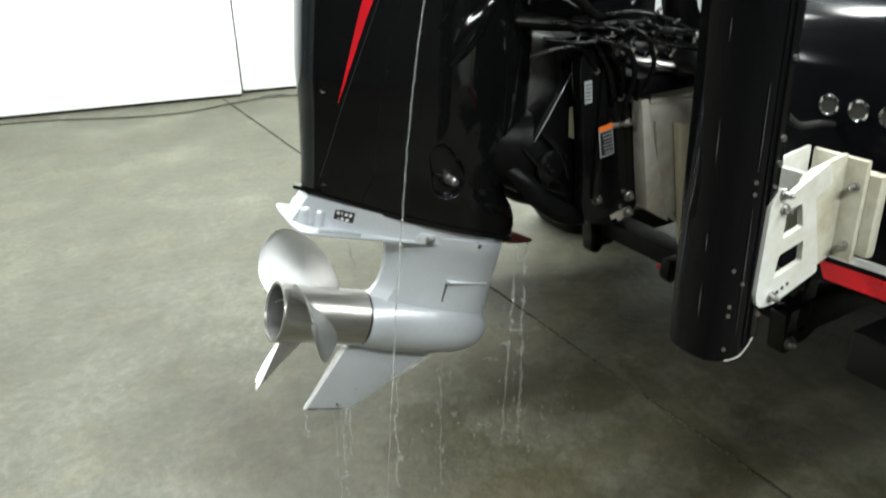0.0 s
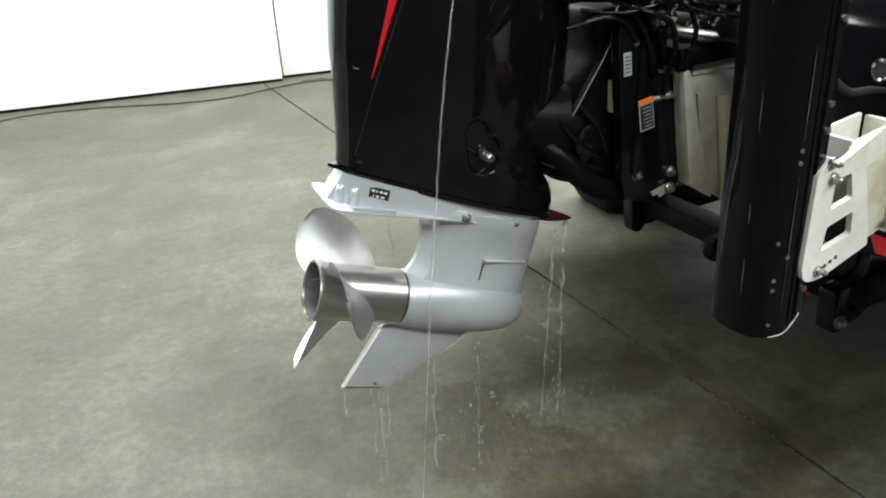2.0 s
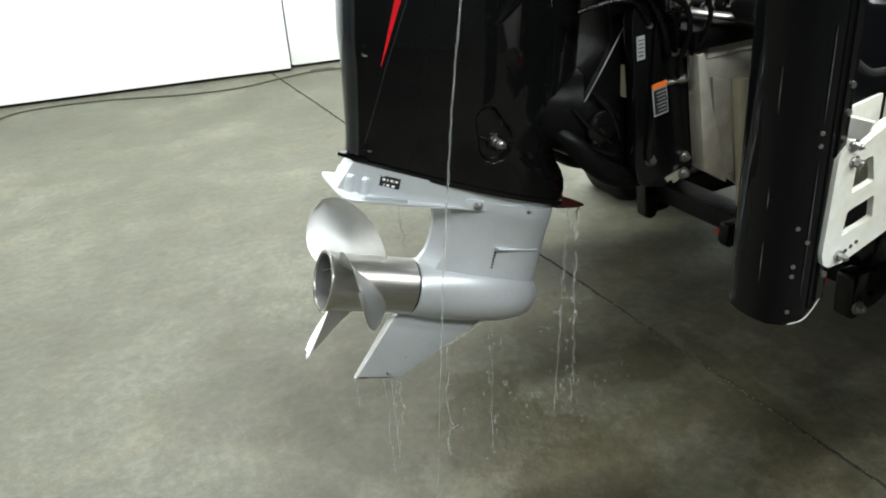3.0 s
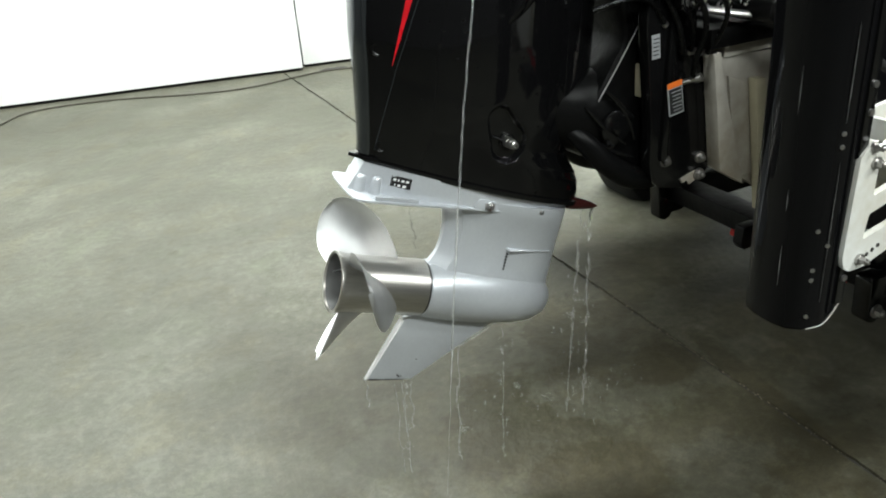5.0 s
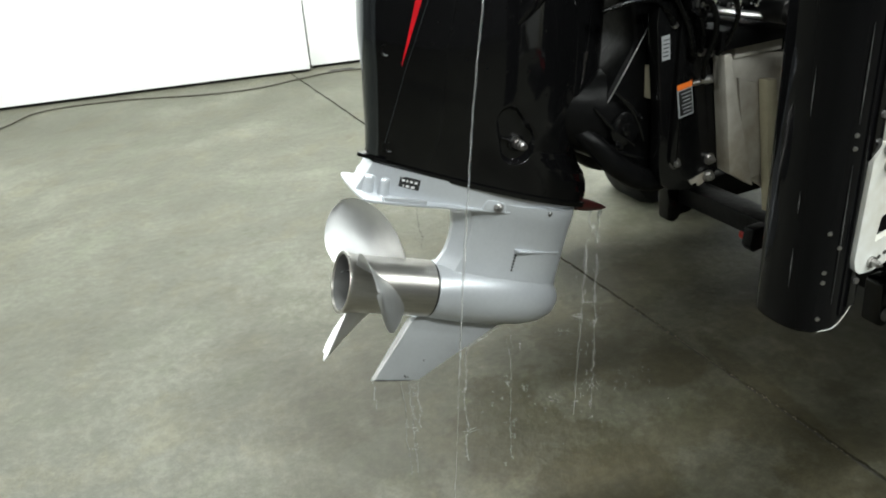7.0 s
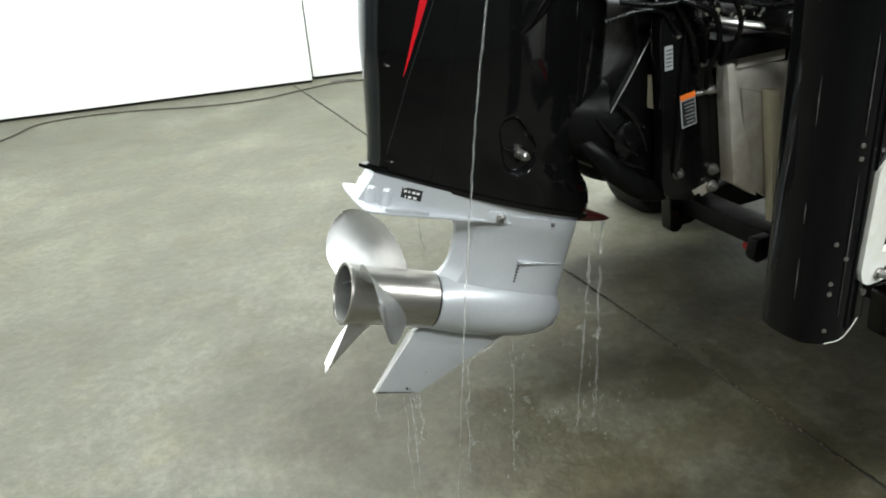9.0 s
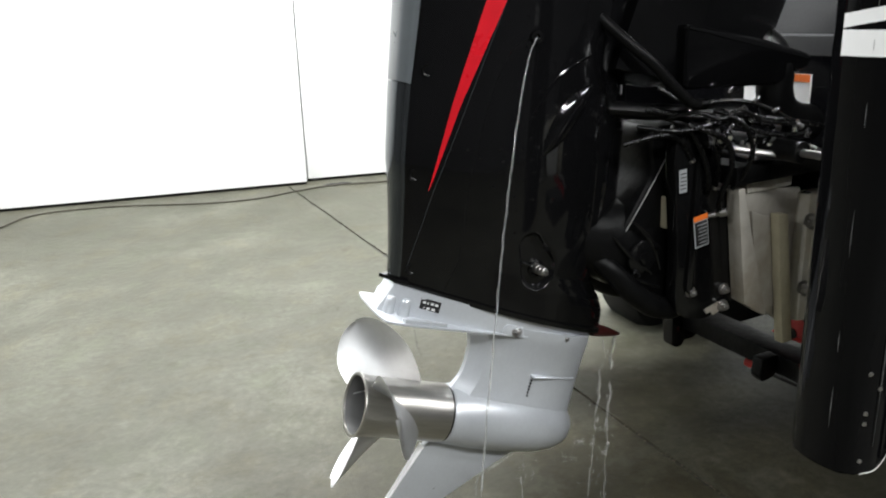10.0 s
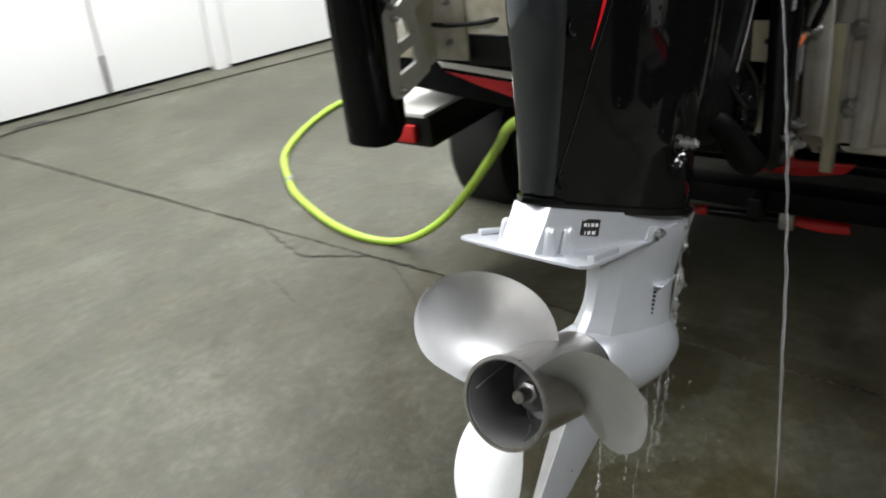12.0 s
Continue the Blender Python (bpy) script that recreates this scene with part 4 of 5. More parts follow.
def sticker(parent, x, y, z, w, h, lean, material_, name, label, d=0.0012):
    pts = [(-w / 2, -h / 2), (w / 2, -h / 2), (w / 2, h / 2), (-w / 2, h / 2)]
    c, s = math.cos(radians(lean)), math.sin(radians(lean))
    return part(name, prism([(x + px * c - pz * s, z + px * s + pz * c) for px, pz in pts], y, y - d, "y", 0), material_, parent, label)


warn = sticker(bracket, 0.668, -0.1275, 0.842, 0.036, 0.066, 8, LABEL_GREY, "warning_label", "grey warning label with orange top and unreadable print")
sticker(warn, 0.664, -0.1287, 0.871, 0.036, 0.011, 8, ORANGE, "label_band", "orange band")
sticker(warn, 0.6685, -0.1287, 0.838, 0.030, 0.050, 8, LABEL_BLACK, "label_field", "dark print field")
for k in range(6):
    sticker(warn, 0.6675 + 0.001 * k, -0.13, 0.857 - 0.0075 * k, 0.024 - 0.003 * (k % 3), 0.0015, 8, LABEL_GREY, "print_bar", "unreadable grey line of print")
serial = sticker(bracket, 0.622, -0.1195, 0.949, 0.019, 0.046, 4, LABEL_GREY, "serial_label", "small pale serial label")
for k in range(5):
    sticker(serial, 0.622, -0.1207, 0.964 - 0.0075 * k, 0.013, 0.002, 4, LABEL_BLACK, "print_bar", "unreadable line of print")
anode = part("anode", box((0.620, -0.104, 0.843), (0.626, -0.062, 0.909), 0.003), TAN, bracket, "tan zinc anode plate with a square hole")
part("anode_hole", box((0.619, -0.092, 0.872), (0.6205, -0.082, 0.881), 0), GAP_DARK, anode)
# swivel bracket with the long slanting edge, and the round lower yoke
part("swivel_bracket", prism(rounded([(0.585, 1.04), (0.60, 1.05), (0.72, 1.05), (0.735, 0.95), (0.71, 0.70), (0.64, 0.675), (0.59, 0.69), (0.54, 0.735), (0.51, 0.79), (0.525, 0.85), (0.598, 0.955)], 0.02), -0.062, 0.062, "y", 0.012, 3), VOID_BLACK, bracket, "black swivel bracket")
for side in (-1, 1):
    # thin steel line stands for the highlight along the slanting edge
    part("swivel_edge", tube([(0.628, side * 0.066, 0.99), (0.60, side * 0.068, 0.95), (0.565, side * 0.068, 0.90), (0.53, side * 0.066, 0.85)], 0.0013, 8), STEEL_DULL, bracket, "bright line painting the highlight on the swivel bracket's edge")
    part("yoke_arm", tube([(0.47, side * 0.03, 0.805), (0.50, side * 0.058, 0.772), (0.54, side * 0.072, 0.725), (0.59, side * 0.078, 0.685), (0.65, side * 0.072, 0.662), (0.72, side * 0.05, 0.662)], 0.021, 12, radii=(0.7, 1, 1.15, 1.2, 1.1, 0.9)), VOID_BLACK, bracket, "curved black lower yoke")
    part("trim_ram", cyl((0.60, side * 0.045, 0.70), (0.52, side * 0.045, 0.79), 0.017, seg=18), MATT_BLACK, bracket)
    part("ram_rod", cyl((0.525, side * 0.045, 0.785), (0.47, side * 0.04, 0.84), 0.009, seg=14), STEEL_DULL, bracket)
part("lower_mount", loft([[(x, w * math.cos(a), z + h * math.sin(a)) for a in np.linspace(0, 2 * math.pi, 17)[:-1]] for x, z, w, h in ((0.42, 0.86, 0.05, 0.06), (0.47, 0.83, 0.062, 0.075), (0.53, 0.81, 0.07, 0.09), (0.60, 0.80, 0.07, 0.10))]), VOID_BLACK, bracket)
for side in (-1, 1):
    # ribs, bosses and the bolted rubber mount cover of the casting
    for line in ([(0.50, 0.062, 0.845), (0.535, 0.076, 0.80), (0.585, 0.082, 0.755)], [(0.545, 0.070, 0.868), (0.585, 0.080, 0.82), (0.607, 0.082, 0.76)], [(0.515, 0.068, 0.775), (0.555, 0.080, 0.745), (0.605, 0.084, 0.722)]):
        part("casting_rib", tube([(x, side * y, z) for x, y, z in line], 0.0065, 10, 6, radii=(0.5, 1, 0.5)), BLACK_SATIN, bracket)
    cover = lathe([(0.0, 0.036), (0.008, 0.035), (0.012, 0.028), (0.012, 0.014), (0.017, 0.012), (0.018, 0.0)], 28)
    bmesh.ops.transform(cover, matrix=pose(0.565, side * 0.071, 0.792, 0, 0, 90 * side), verts=cover.verts)
    part("mount_cover", cover, BLACK_SATIN, bracket, "round black rubber mount cover")
    for x, z in ((0.545, 0.762), (0.592, 0.812), (0.598, 0.700), (0.632, 0.690)):
        bolt("bolt", (x, side * 0.080, z), (0, side, 0), 0.006, bracket, BLACK_SATIN, length=0.012)
part("tilt_tube", cyl((0.675, -0.15, 1.03), (0.675, 0.15, 1.03), 0.024, seg=24, width=0.003), BLACK_SATIN, bracket)
bolt("tube_nut", (0.675, -0.15, 1.03), (0, -1, 0), 0.018, bracket, CHROME, length=0.012)
part("steering_arm", loft([[(x, y + 0.022 * math.cos(a), z + 0.016 * math.sin(a)) for a in np.linspace(0, 2 * math.pi, 13)[:-1]] for x, y, z in ((0.46, -0.03, 1.10), (0.56, -0.07, 1.085), (0.66, -0.10, 1.075), (0.76, -0.12, 1.07))]), MATT_BLACK, bracket)
part("steering_cylinder", cyl((0.80, -0.24, 1.0), (0.80, 0.24, 1.0), 0.021, seg=22, width=0.003), MATT_BLACK, bracket, "black steering cylinder")
part("cylinder_rod", cyl((0.80, -0.33, 1.0), (0.80, 0.33, 1.0), 0.008, seg=14), STEEL_DULL, bracket, "bright steering rod")
part("steering_link", tube([(0.70, -0.155, 1.012), (0.77, -0.185, 0.995), (0.84, -0.20, 0.985), (0.895, -0.198, 0.983), (0.912, -0.175, 0.986), (0.90, -0.155, 0.99), (0.84, -0.145, 0.998), (0.76, -0.13, 1.008)], 0.0075, 10, flat=0.7), STEEL_DULL, bracket, "bare steel steering link loop")
for x, y, z in ((0.745, -0.165, 1.012), (0.79, -0.172, 1.01), (0.70, -0.15, 1.02)):
    bolt("bolt", (x, y, z), (0, -0.3, 1), 0.009, bracket, CHROME, length=0.016)
# small chrome bits added to give the dark rigging its glints
for x, y, z, r in ((0.66, -0.138, 1.065, 0.006), (0.70, -0.15, 1.045, 0.005), (0.745, -0.16, 1.06, 0.007), (0.62, -0.135, 1.09, 0.005), (0.675, -0.14, 1.01, 0.005), (0.72, -0.16, 1.085, 0.004)):
    part("glint_bit", cyl((x - 0.004, y, z - 0.004), (x + 0.008, y - 0.004, z + 0.01), r, seg=12, width=0.001), CHROME, bracket, "small chrome bit added for a glint in the rigging")

# more invented chrome pieces, for the bright specks among the cables
for x, y, z, dx, dz, r in ((0.815, -0.205, 1.035, 0.002, 0.022, 0.0065), (0.840, -0.212, 1.022, 0.001, 0.018, 0.0055), (0.770, -0.19, 1.075, 0.012, 0.006, 0.005), (0.735, -0.175, 1.095, 0.010, 0.010, 0.004), (0.865, -0.20, 1.045, 0.014, -0.004, 0.0045), (0.69, -0.155, 1.115, 0.008, 0.010, 0.004), (0.655, -0.148, 1.035, 0.003, 0.014, 0.005)):
    part("glint_stub", cyl((x, y, z), (x + dx, y - 0.004, z + dz), r, r * 0.8, seg=12, width=0.0008), CHROME, bracket, "small chrome stub added for a glint in the rigging")

# lower engine pan that reaches forward over the bracket
part("engine_pan", loft([[(x, y * w, z) for y, z in ((-1, zt), (-0.92, zb), (-0.5, zb - 0.02), (0.5, zb - 0.02), (0.92, zb), (1, zt), (0.5, zt + 0.06), (-0.5, zt + 0.06))] for x, w, zb, zt in ((0.28, 0.108, 0.74, 1.0), (0.38, 0.128, 0.75, 1.0), (0.50, 0.130, 0.79, 1.0), (0.58, 0.115, 0.825, 1.0), (0.625, 0.09, 0.855, 0.98))]), PAN_BLACK, engine, "glossy black lower engine pan", 30)

# ---------------------------------------------------------------- rigging
sleeve = thing("rigging_hose", "thick black rigging hose bending from engine into the boat", "hose", BOAT)
part("hose_sleeve", tube([(0.80, -0.06, 1.20), (0.845, -0.085, 1.19), (0.868, -0.1, 1.15), (0.872, -0.1, 1.10), (0.89, -0.1, 1.06), (0.935, -0.1, 1.035), (1.0, -0.1, 1.022), (1.10, -0.1, 1.0)], 0.036, 18, 8), MATT_BLACK, sleeve)
part("hose_cuff", tube([(0.79, -0.055, 1.195), (0.82, -0.07, 1.197), (0.846, -0.086, 1.189)], 0.041, 18, 4), BLACK_SATIN, sleeve)
bundle = thing("cable_bundle", "black corrugated cable sleeve running down the engine's front", "cable", BOAT)
part("bundle_sleeve", tube([(0.44, -0.06, 1.28), (0.485, -0.12, 1.215), (0.515, -0.140, 1.185), (0.55, -0.145, 1.15), (0.59, -0.143, 1.118), (0.62, -0.138, 1.10), (0.66, -0.125, 1.095)], 0.0095, 12, 12, radii=[1.0 + 0.14 * (k % 2) for k in range(60)]), VOID_BLACK, bundle)
part("arm_cover", prism(rounded([(0.60, 1.125), (0.70, 1.122), (0.84, 1.115), (0.925, 1.145), (0.934, 1.162), (0.92, 1.172), (0.80, 1.205), (0.60, 1.245)], 0.012), -0.135, -0.03, "y", 0.010, 3), PAN_BLACK, bracket, "black moulded cover over the steering arm")
CABLES = [
    ([(0.62, -0.13, 1.06), (0.65, -0.16, 1.045), (0.685, -0.17, 1.02), (0.70, -0.165, 0.97), (0.695, -0.15, 0.92), (0.705, -0.135, 0.88)], 0.006),
    ([(0.66, -0.15, 1.085), (0.70, -0.185, 1.06), (0.725, -0.19, 1.01), (0.73, -0.17, 0.96), (0.72, -0.15, 0.925)], 0.005),
    ([(0.58, -0.12, 1.075), (0.615, -0.155, 1.085), (0.66, -0.17, 1.07), (0.70, -0.175, 1.085), (0.75, -0.19, 1.06), (0.81, -0.21, 1.05)], 0.004),
    ([(0.60, -0.09, 1.07), (0.63, -0.12, 1.05), (0.66, -0.135, 0.99), (0.68, -0.13, 0.93), (0.70, -0.10, 0.90)], 0.0055),
    ([(0.62, -0.08, 1.08), (0.66, -0.13, 1.04), (0.69, -0.14, 0.98), (0.70, -0.128, 0.93)], 0.005),
    ([(0.53, -0.09, 1.06), (0.60, -0.13, 1.05), (0.70, -0.15, 1.06), (0.80, -0.17, 1.04)], 0.0045),
    ([(0.55, -0.09, 1.09), (0.63, -0.13, 1.075), (0.71, -0.16, 1.07), (0.79, -0.2, 1.06), (0.93, -0.20, 1.03)], 0.0045),
    ([(0.50, -0.09, 1.03), (0.56, -0.12, 1.045), (0.61, -0.12, 1.03), (0.64, -0.12, 0.99)], 0.005),
    ([(0.70, -0.13, 1.08), (0.73, -0.16, 1.05), (0.78, -0.19, 1.03), (0.84, -0.21, 1.03)], 0.0045),
    ([(0.57, -0.10, 1.13), (0.62, -0.13, 1.10), (0.70, -0.16, 1.10), (0.77, -0.18, 1.08), (0.83, -0.20, 1.045)], 0.005),
]
for line, r in CABLES:
    wire = thing("engine_cable", "thin black control cable looping over the engine bracket", "cable", BOAT, "control cables")
    part("cable_sheath", tube(line, r, 8, 8), CABLE_BLACK, wire)
    part("cable_end", cyl(line[-1], tuple(np.array(line[-1]) + (np.array(line[-1]) - np.array(line[-2])) * 0.12), r * 1.3, seg=10), STEEL_DULL, wire)

# ---------------------------------------------------------------- jack plate
jack = thing("jack_plate", "weathered aluminium jack plate bolted between bracket and transom", "jack plate", BOAT)
for side in (-1, 1):
    part("side_plate", prism([(0.738, 0.918), (0.771, 0.675), (0.838, 0.631), (0.847, 0.638), (0.930, 0.580), (0.935, 0.895), (0.83, 0.908)], side * 0.134, side * 0.119, "y", 0.0015), BEIGE_METAL, jack, "grey-beige aluminium side plate")
    part("side_flange", prism([(0.733, 0.921), (0.748, 0.924), (0.757, 0.890), (0.838, 0.630), (0.771, 0.673)], side * 0.157, side * 0.132, "y", 0.0015), BEIGE_METAL, jack)
    part("gusset", prism([(0.79, 0.866), (0.842, 0.848), (0.885, 0.64), (0.83, 0.64)], side * 0.141, side * 0.1345, "y", 0.001, 1), BEIGE_METAL, jack)
    part("slide_rail", prism([(0.839, 0.857), (0.868, 0.854), (0.916, 0.557), (0.886, 0.557)], side * 0.165, side * 0.143, "y", 0.003), TAN, jack, "tan-stained upright slide rail")
    web = [(0.945, 0.125), (0.930, 0.130), (0.920, 0.145), (0.930, 0.163), (0.947, 0.166), (0.947, 0.182), (0.930, 0.186), (0.920, 0.202), (0.930, 0.218), (0.95, 0.222), (0.965, 0.265), (0.988, 0.265), (0.988, 0.125)]
    part("transom_clamp", prism([(x, side * y) for x, y in web], 0.60, 0.885, "z", 0.003, 2), PALE_EXTRUSION, jack, "stained pale aluminium extrusion")
    for y in (0.147, 0.202):
        part("screw_channel", cyl((0.937, side * y, 0.80), (0.937, side * y, 0.8865), 0.010, seg=18), GAP_DARK, jack)
    part("channel_slot", box((0.957, min(side * 0.16, side * 0.195), 0.80), (0.980, max(side * 0.16, side * 0.195), 0.8865), 0.001, 1), GAP_DARK, jack)
    for z in (0.68, 0.83):
        bolt("bolt", (0.932, side * 0.174, z), (-1, 0, 0), 0.012, jack, length=0.016)
    part("clamp_lip", prism(rounded([(side * 0.16, 0.945), (side * 0.30, 0.945), (side * 0.30, 0.60), (side * 0.255, 0.565), (side * 0.16, 0.565)], 0.02), 0.99, 1.012, "x", 0.004), PALE_EXTRUSION, jack, "stained pale aluminium flange")
    part("lip_rim", tube([(0.985, side * 0.165, 0.93), (0.975, side * 0.20, 0.945), (0.975, side * 0.25, 0.93), (0.985, side * 0.295, 0.95)], 0.012, 10), PALE_EXTRUSION, jack)
    for z in (0.65, 0.86):
        bolt("bolt", (0.99, side * 0.275, z), (-1, 0, 0), 0.011, jack, length=0.018)
part("shim", prism([(0.697, 0.663), (0.704, 0.652), (0.716, 0.655), (0.722, 0.645), (0.748, 0.654), (0.739, 0.674)], -0.121, -0.100, "y", 0.001, 1), BEIGE_METAL, jack, "torn pale shim below the clamp plate")
bolt("bolt", (0.745, -0.121, 0.664), (0, -1, 0), 0.009, jack, length=0.013)
part("top_cap", box((0.775, -0.14, 0.905), (0.90, 0.14, 0.928), 0.003), BEIGE_METAL, jack, "flat aluminium cap")
part("cross_plate", box((0.875, -0.128, 0.63), (0.888, 0.128, 0.905), 0.002), BEIGE_METAL, jack)
part("jack_ram", cyl((0.83, 0.0, 0.64), (0.83, 0.0, 0.90), 0.026, seg=24, width=0.003), BLACK_SATIN, jack, "black hydraulic ram")
part("rubber_pad", box((0.715, -0.165, 0.932), (1.005, 0.165, 0.972), 0.006), MATT_BLACK, jack)

# ---------------------------------------------------------------- the boat
boat = thing("bass_boat", "black fibreglass bass boat with red and white stern stripes", "boat", BOAT)


def stern_ring(x, half, z_top, z_chine, z_keel):
    """Cross section of the hull, from deck edge to keel and up again."""
    right = [(half * 0.94, z_top), (half * 0.985, z_top - 0.02), (half, z_top - 0.10), (half * 0.985, z_chine + 0.10), (half * 0.965, z_chine), (half * 0.60, z_chine - 0.055), (half * 0.25, z_keel + 0.012), (0.03, z_keel)]
    return [(x, -y, z) for y, z in right] + [(x, y, z) for y, z in reversed(right)]


hull_rows = [(0.985, 0.83), (1.0, 0.85), (1.3, 0.92), (2.2, 1.05), (3.4, 1.02), (4.6, 0.72), (5.3, 0.3)]
part("hull", loft([stern_ring(x, h * 0.985, 1.16, 0.76, 0.57 + max(0, x - 3) ** 2 * 0.05) for x, h in hull_rows]), HULL_BLACK, boat, "glossy black hull", 30)
for side in (-1, 1):
    # stern corner boxes either side of the engine well
    sponson = part("stern_corner", loft([[(x, side * y, z) for y, z in ((0.36, zt), (0.80, zt), (0.84, zt - 0.05), (0.835, 0.80), (0.80, 0.712), (0.62, 0.69), (0.36, 0.665))] for x, zt in ((0.757, 1.03), (0.765, 1.06), (0.80, 1.10), (0.90, 1.14), (1.0, 1.16))]), HULL_BLACK, boat, "glossy black stern corner", 40)
    red = ((0.60, 0.694), (0.795, 0.703), (0.815, 0.736), (0.585, 0.724)) if side < 0 else ((0.46, 0.698), (0.56, 0.722), (0.648, 0.7485), (0.46, 0.733))
    white = ((0.58, 0.735), (0.82, 0.747), (0.825, 0.761), (0.58, 0.749)) if side < 0 else ((0.46, 0.741), (0.655, 0.758), (0.668, 0.772), (0.46, 0.757))
    part("stripe", loft([[(x, side * y, z) for y, z in red] for x in (0.754, 0.759)]), RED_PAINT, boat, "red stern stripe")
    part("pinstripe", loft([[(x, side * y, z) for y, z in white] for x in (0.754, 0.759)]), HULL_WHITE, boat, "white stern pinstripe")
    for y in (0.553, 0.604, 0.655):
        ring = lathe([(0.0, 0.0115), (-0.004, 0.0125), (-0.006, 0.0150), (-0.004, 0.0180), (0.0, 0.0185)], 24)
        bmesh.ops.translate(ring, vec=(0.759, side * y, 0.986), verts=ring.verts)
        fitting = part("drain_fitting", ring, BRIGHT_RIM, boat, "round chrome drain fitting")
        part("drain_hole", cyl((0.756, side * y, 0.986), (0.764, side * y, 0.986), 0.0125, seg=18), GAP_DARK, fitting)
part("rear_deck", prism(rounded([(1.05, 1.13), (1.10, 1.42), (1.18, 1.62), (1.6, 1.66), (1.6, 1.13)], 0.04), -0.8, 0.8, "y", 0.01), DARK_GREY, boat, "dark grey raised rear deck")
part("engine_well", box((0.995, -0.36, 1.0), (1.05, 0.36, 1.2), 0.004), DARK_GREY, boat, "dark grey engine well lining")
for y, z in ((0.050, 1.046), (-0.070, 1.062)):
    lab = part("warning_label", box((0.978, y - 0.027, z), (0.9835, y + 0.027, z + 0.06), 0), WHITE_VINYL, boat, "white warning label with orange band")
    part("label_band", box((0.9765, y - 0.027, z + 0.044), (0.9778, y + 0.027, z + 0.06), 0), ORANGE, lab, "orange band")

# ---------------------------------------------------------------- shallow-water anchor poles with brackets
def anchor(side):
    word = "tall black shallow-water anchor pole hanging beside the stern"
    pole = thing("anchor_pole", word, "anchor pole", BOAT @ pose(0.475 if side < 0 else 0.452, side * 0.612, 0.67 if side < 0 else 0.696), "anchor poles")
    # outline with a round back, a side groove and a slightly flared foot
    shell = [(-0.052, -0.036), (-0.038, -0.05), (-0.01, -0.057), (0.012, -0.057), (0.016, -0.052), (0.032, -0.052), (0.036, -0.046), (0.036, 0.046), (0.032, 0.052), (0.016, 0.052), (0.012, 0.057), (-0.01, 0.057), (-0.038, 0.05), (-0.052, 0.036), (-0.0565, 0.018), (-0.0575, 0.0), (-0.0565, -0.018)]
    zs = ((0.0, 0.97), (0.006, 1.0), (1.35, 1.0))
    part("column", loft([[(x * k, y * k, z + (0.026 * max(0.0, x + 0.01) / 0.046 if z < 0.01 else 0)) for x, y in shell] for z, k in zs]), POLE_BLACK, pole, "glossy black extruded column", 50)
    part("foot_rim", tube([(-0.03, side * 0.052, 0.001), (-0.008, side * 0.0565, 0.002), (0.012, side * 0.0555, 0.012), (0.036, side * 0.049, 0.026)], 0.0007, 8), WHITE_METAL, pole, "thin pale line along the foot's rim")
    part("slide_track", box((0.010, side * 0.050, 0.03), (0.026, side * 0.060, 1.30), 0.002), BLACK_SATIN, pole, "black slide track")
    part("track_edge", box((-0.002, side * 0.0545, 0.02), (0.003, side * 0.0590, 1.30), 0.001), POLE_BLACK, pole)
    for x, y, z in ((-0.033, 0.051, 0.022), (-0.033, 0.051, 0.078), (-0.033, 0.051, 0.093), (-0.033, 0.051, 0.150), (-0.017, 0.0555, 0.127), (-0.017, 0.0555, 0.262), (-0.017, 0.0555, 0.279)):
        part("rivet", cyl((x, side * y, z), (x - 0.001, side * (y + 0.0016), z), 0.0031, seg=12, width=0.0005), STEEL_DULL, pole, "small bright rivet")
    # pale broken lines painted along the column for its upright glints
    for x, y, r in ((-0.0172, 0.0566, 0.0009), (-0.0567, 0.0185, 0.0007), (0.0125, 0.0572, 0.0007), (-0.030, -0.0535, 0.0006)):
        foot = 0.02 + random.uniform(0, 0.05)
        while foot < 1.25:
            run = random.choice((0.015, 0.03, 0.06, 0.12, 0.2))
            part("edge_glint", tube([(x, side * y, foot), (x, side * y, foot + run * 0.5), (x, side * y, foot + run)], r, 6, 2, radii=(0.2, 1.0, 0.2)), GLINT_LINE, pole, "pale broken line painting a glint down the column")
            foot += run + random.choice((0.02, 0.05, 0.1))
    for z in (0.07, 0.16, 0.30, 0.335, 0.44):
        part("track_screw", cyl((0.018, side * 0.055, z), (0.018, side * 0.0630, z), 0.0045, seg=10), STEEL_DULL, pole)
    # plain white shapes where the maker's lettering stands
    skin = [(-0.0525, -side * 0.036), (-0.0567, -side * 0.018), (-0.0575, 0.0), (-0.0567, side * 0.018), (-0.0525, side * 0.036), (-0.0385, side * 0.0508), (-0.0105, side * 0.0578), (0.010, side * 0.0578)]
    for base in (0.545, 0.655, 0.765):
        rings = []
        for u in np.linspace(0.10, 0.95, 16):
            x = float(np.interp(u * 7, range(8), [p[0] for p in skin]))
            y = float(np.interp(u * 7, range(8), [p[1] for p in skin]))
            rings.append((u, x * 1.012, y * 1.012))
        for low, high in ((lambda u: 0.0, lambda u: 0.030), (lambda u: 0.030 + 0.020 * u, lambda u: 0.046 + 0.020 * u), (lambda u: 0.066, lambda u: 0.092)):
            bm = bmesh.new()
            rows = [[bm.verts.new((x, y, base + f(u))) for u, x, y in rings] for f in (low, high)]
            for k in range(len(rings) - 1):
                bm.faces.new((rows[0][k], rows[0][k + 1], rows[1][k + 1], rows[1][k]))
            part("letter_shape", bm, WHITE_VINYL, pole, "plain white block of lettering")

    dx, dz = (0.0, 0.0) if side < 0 else (-0.038, 0.028)
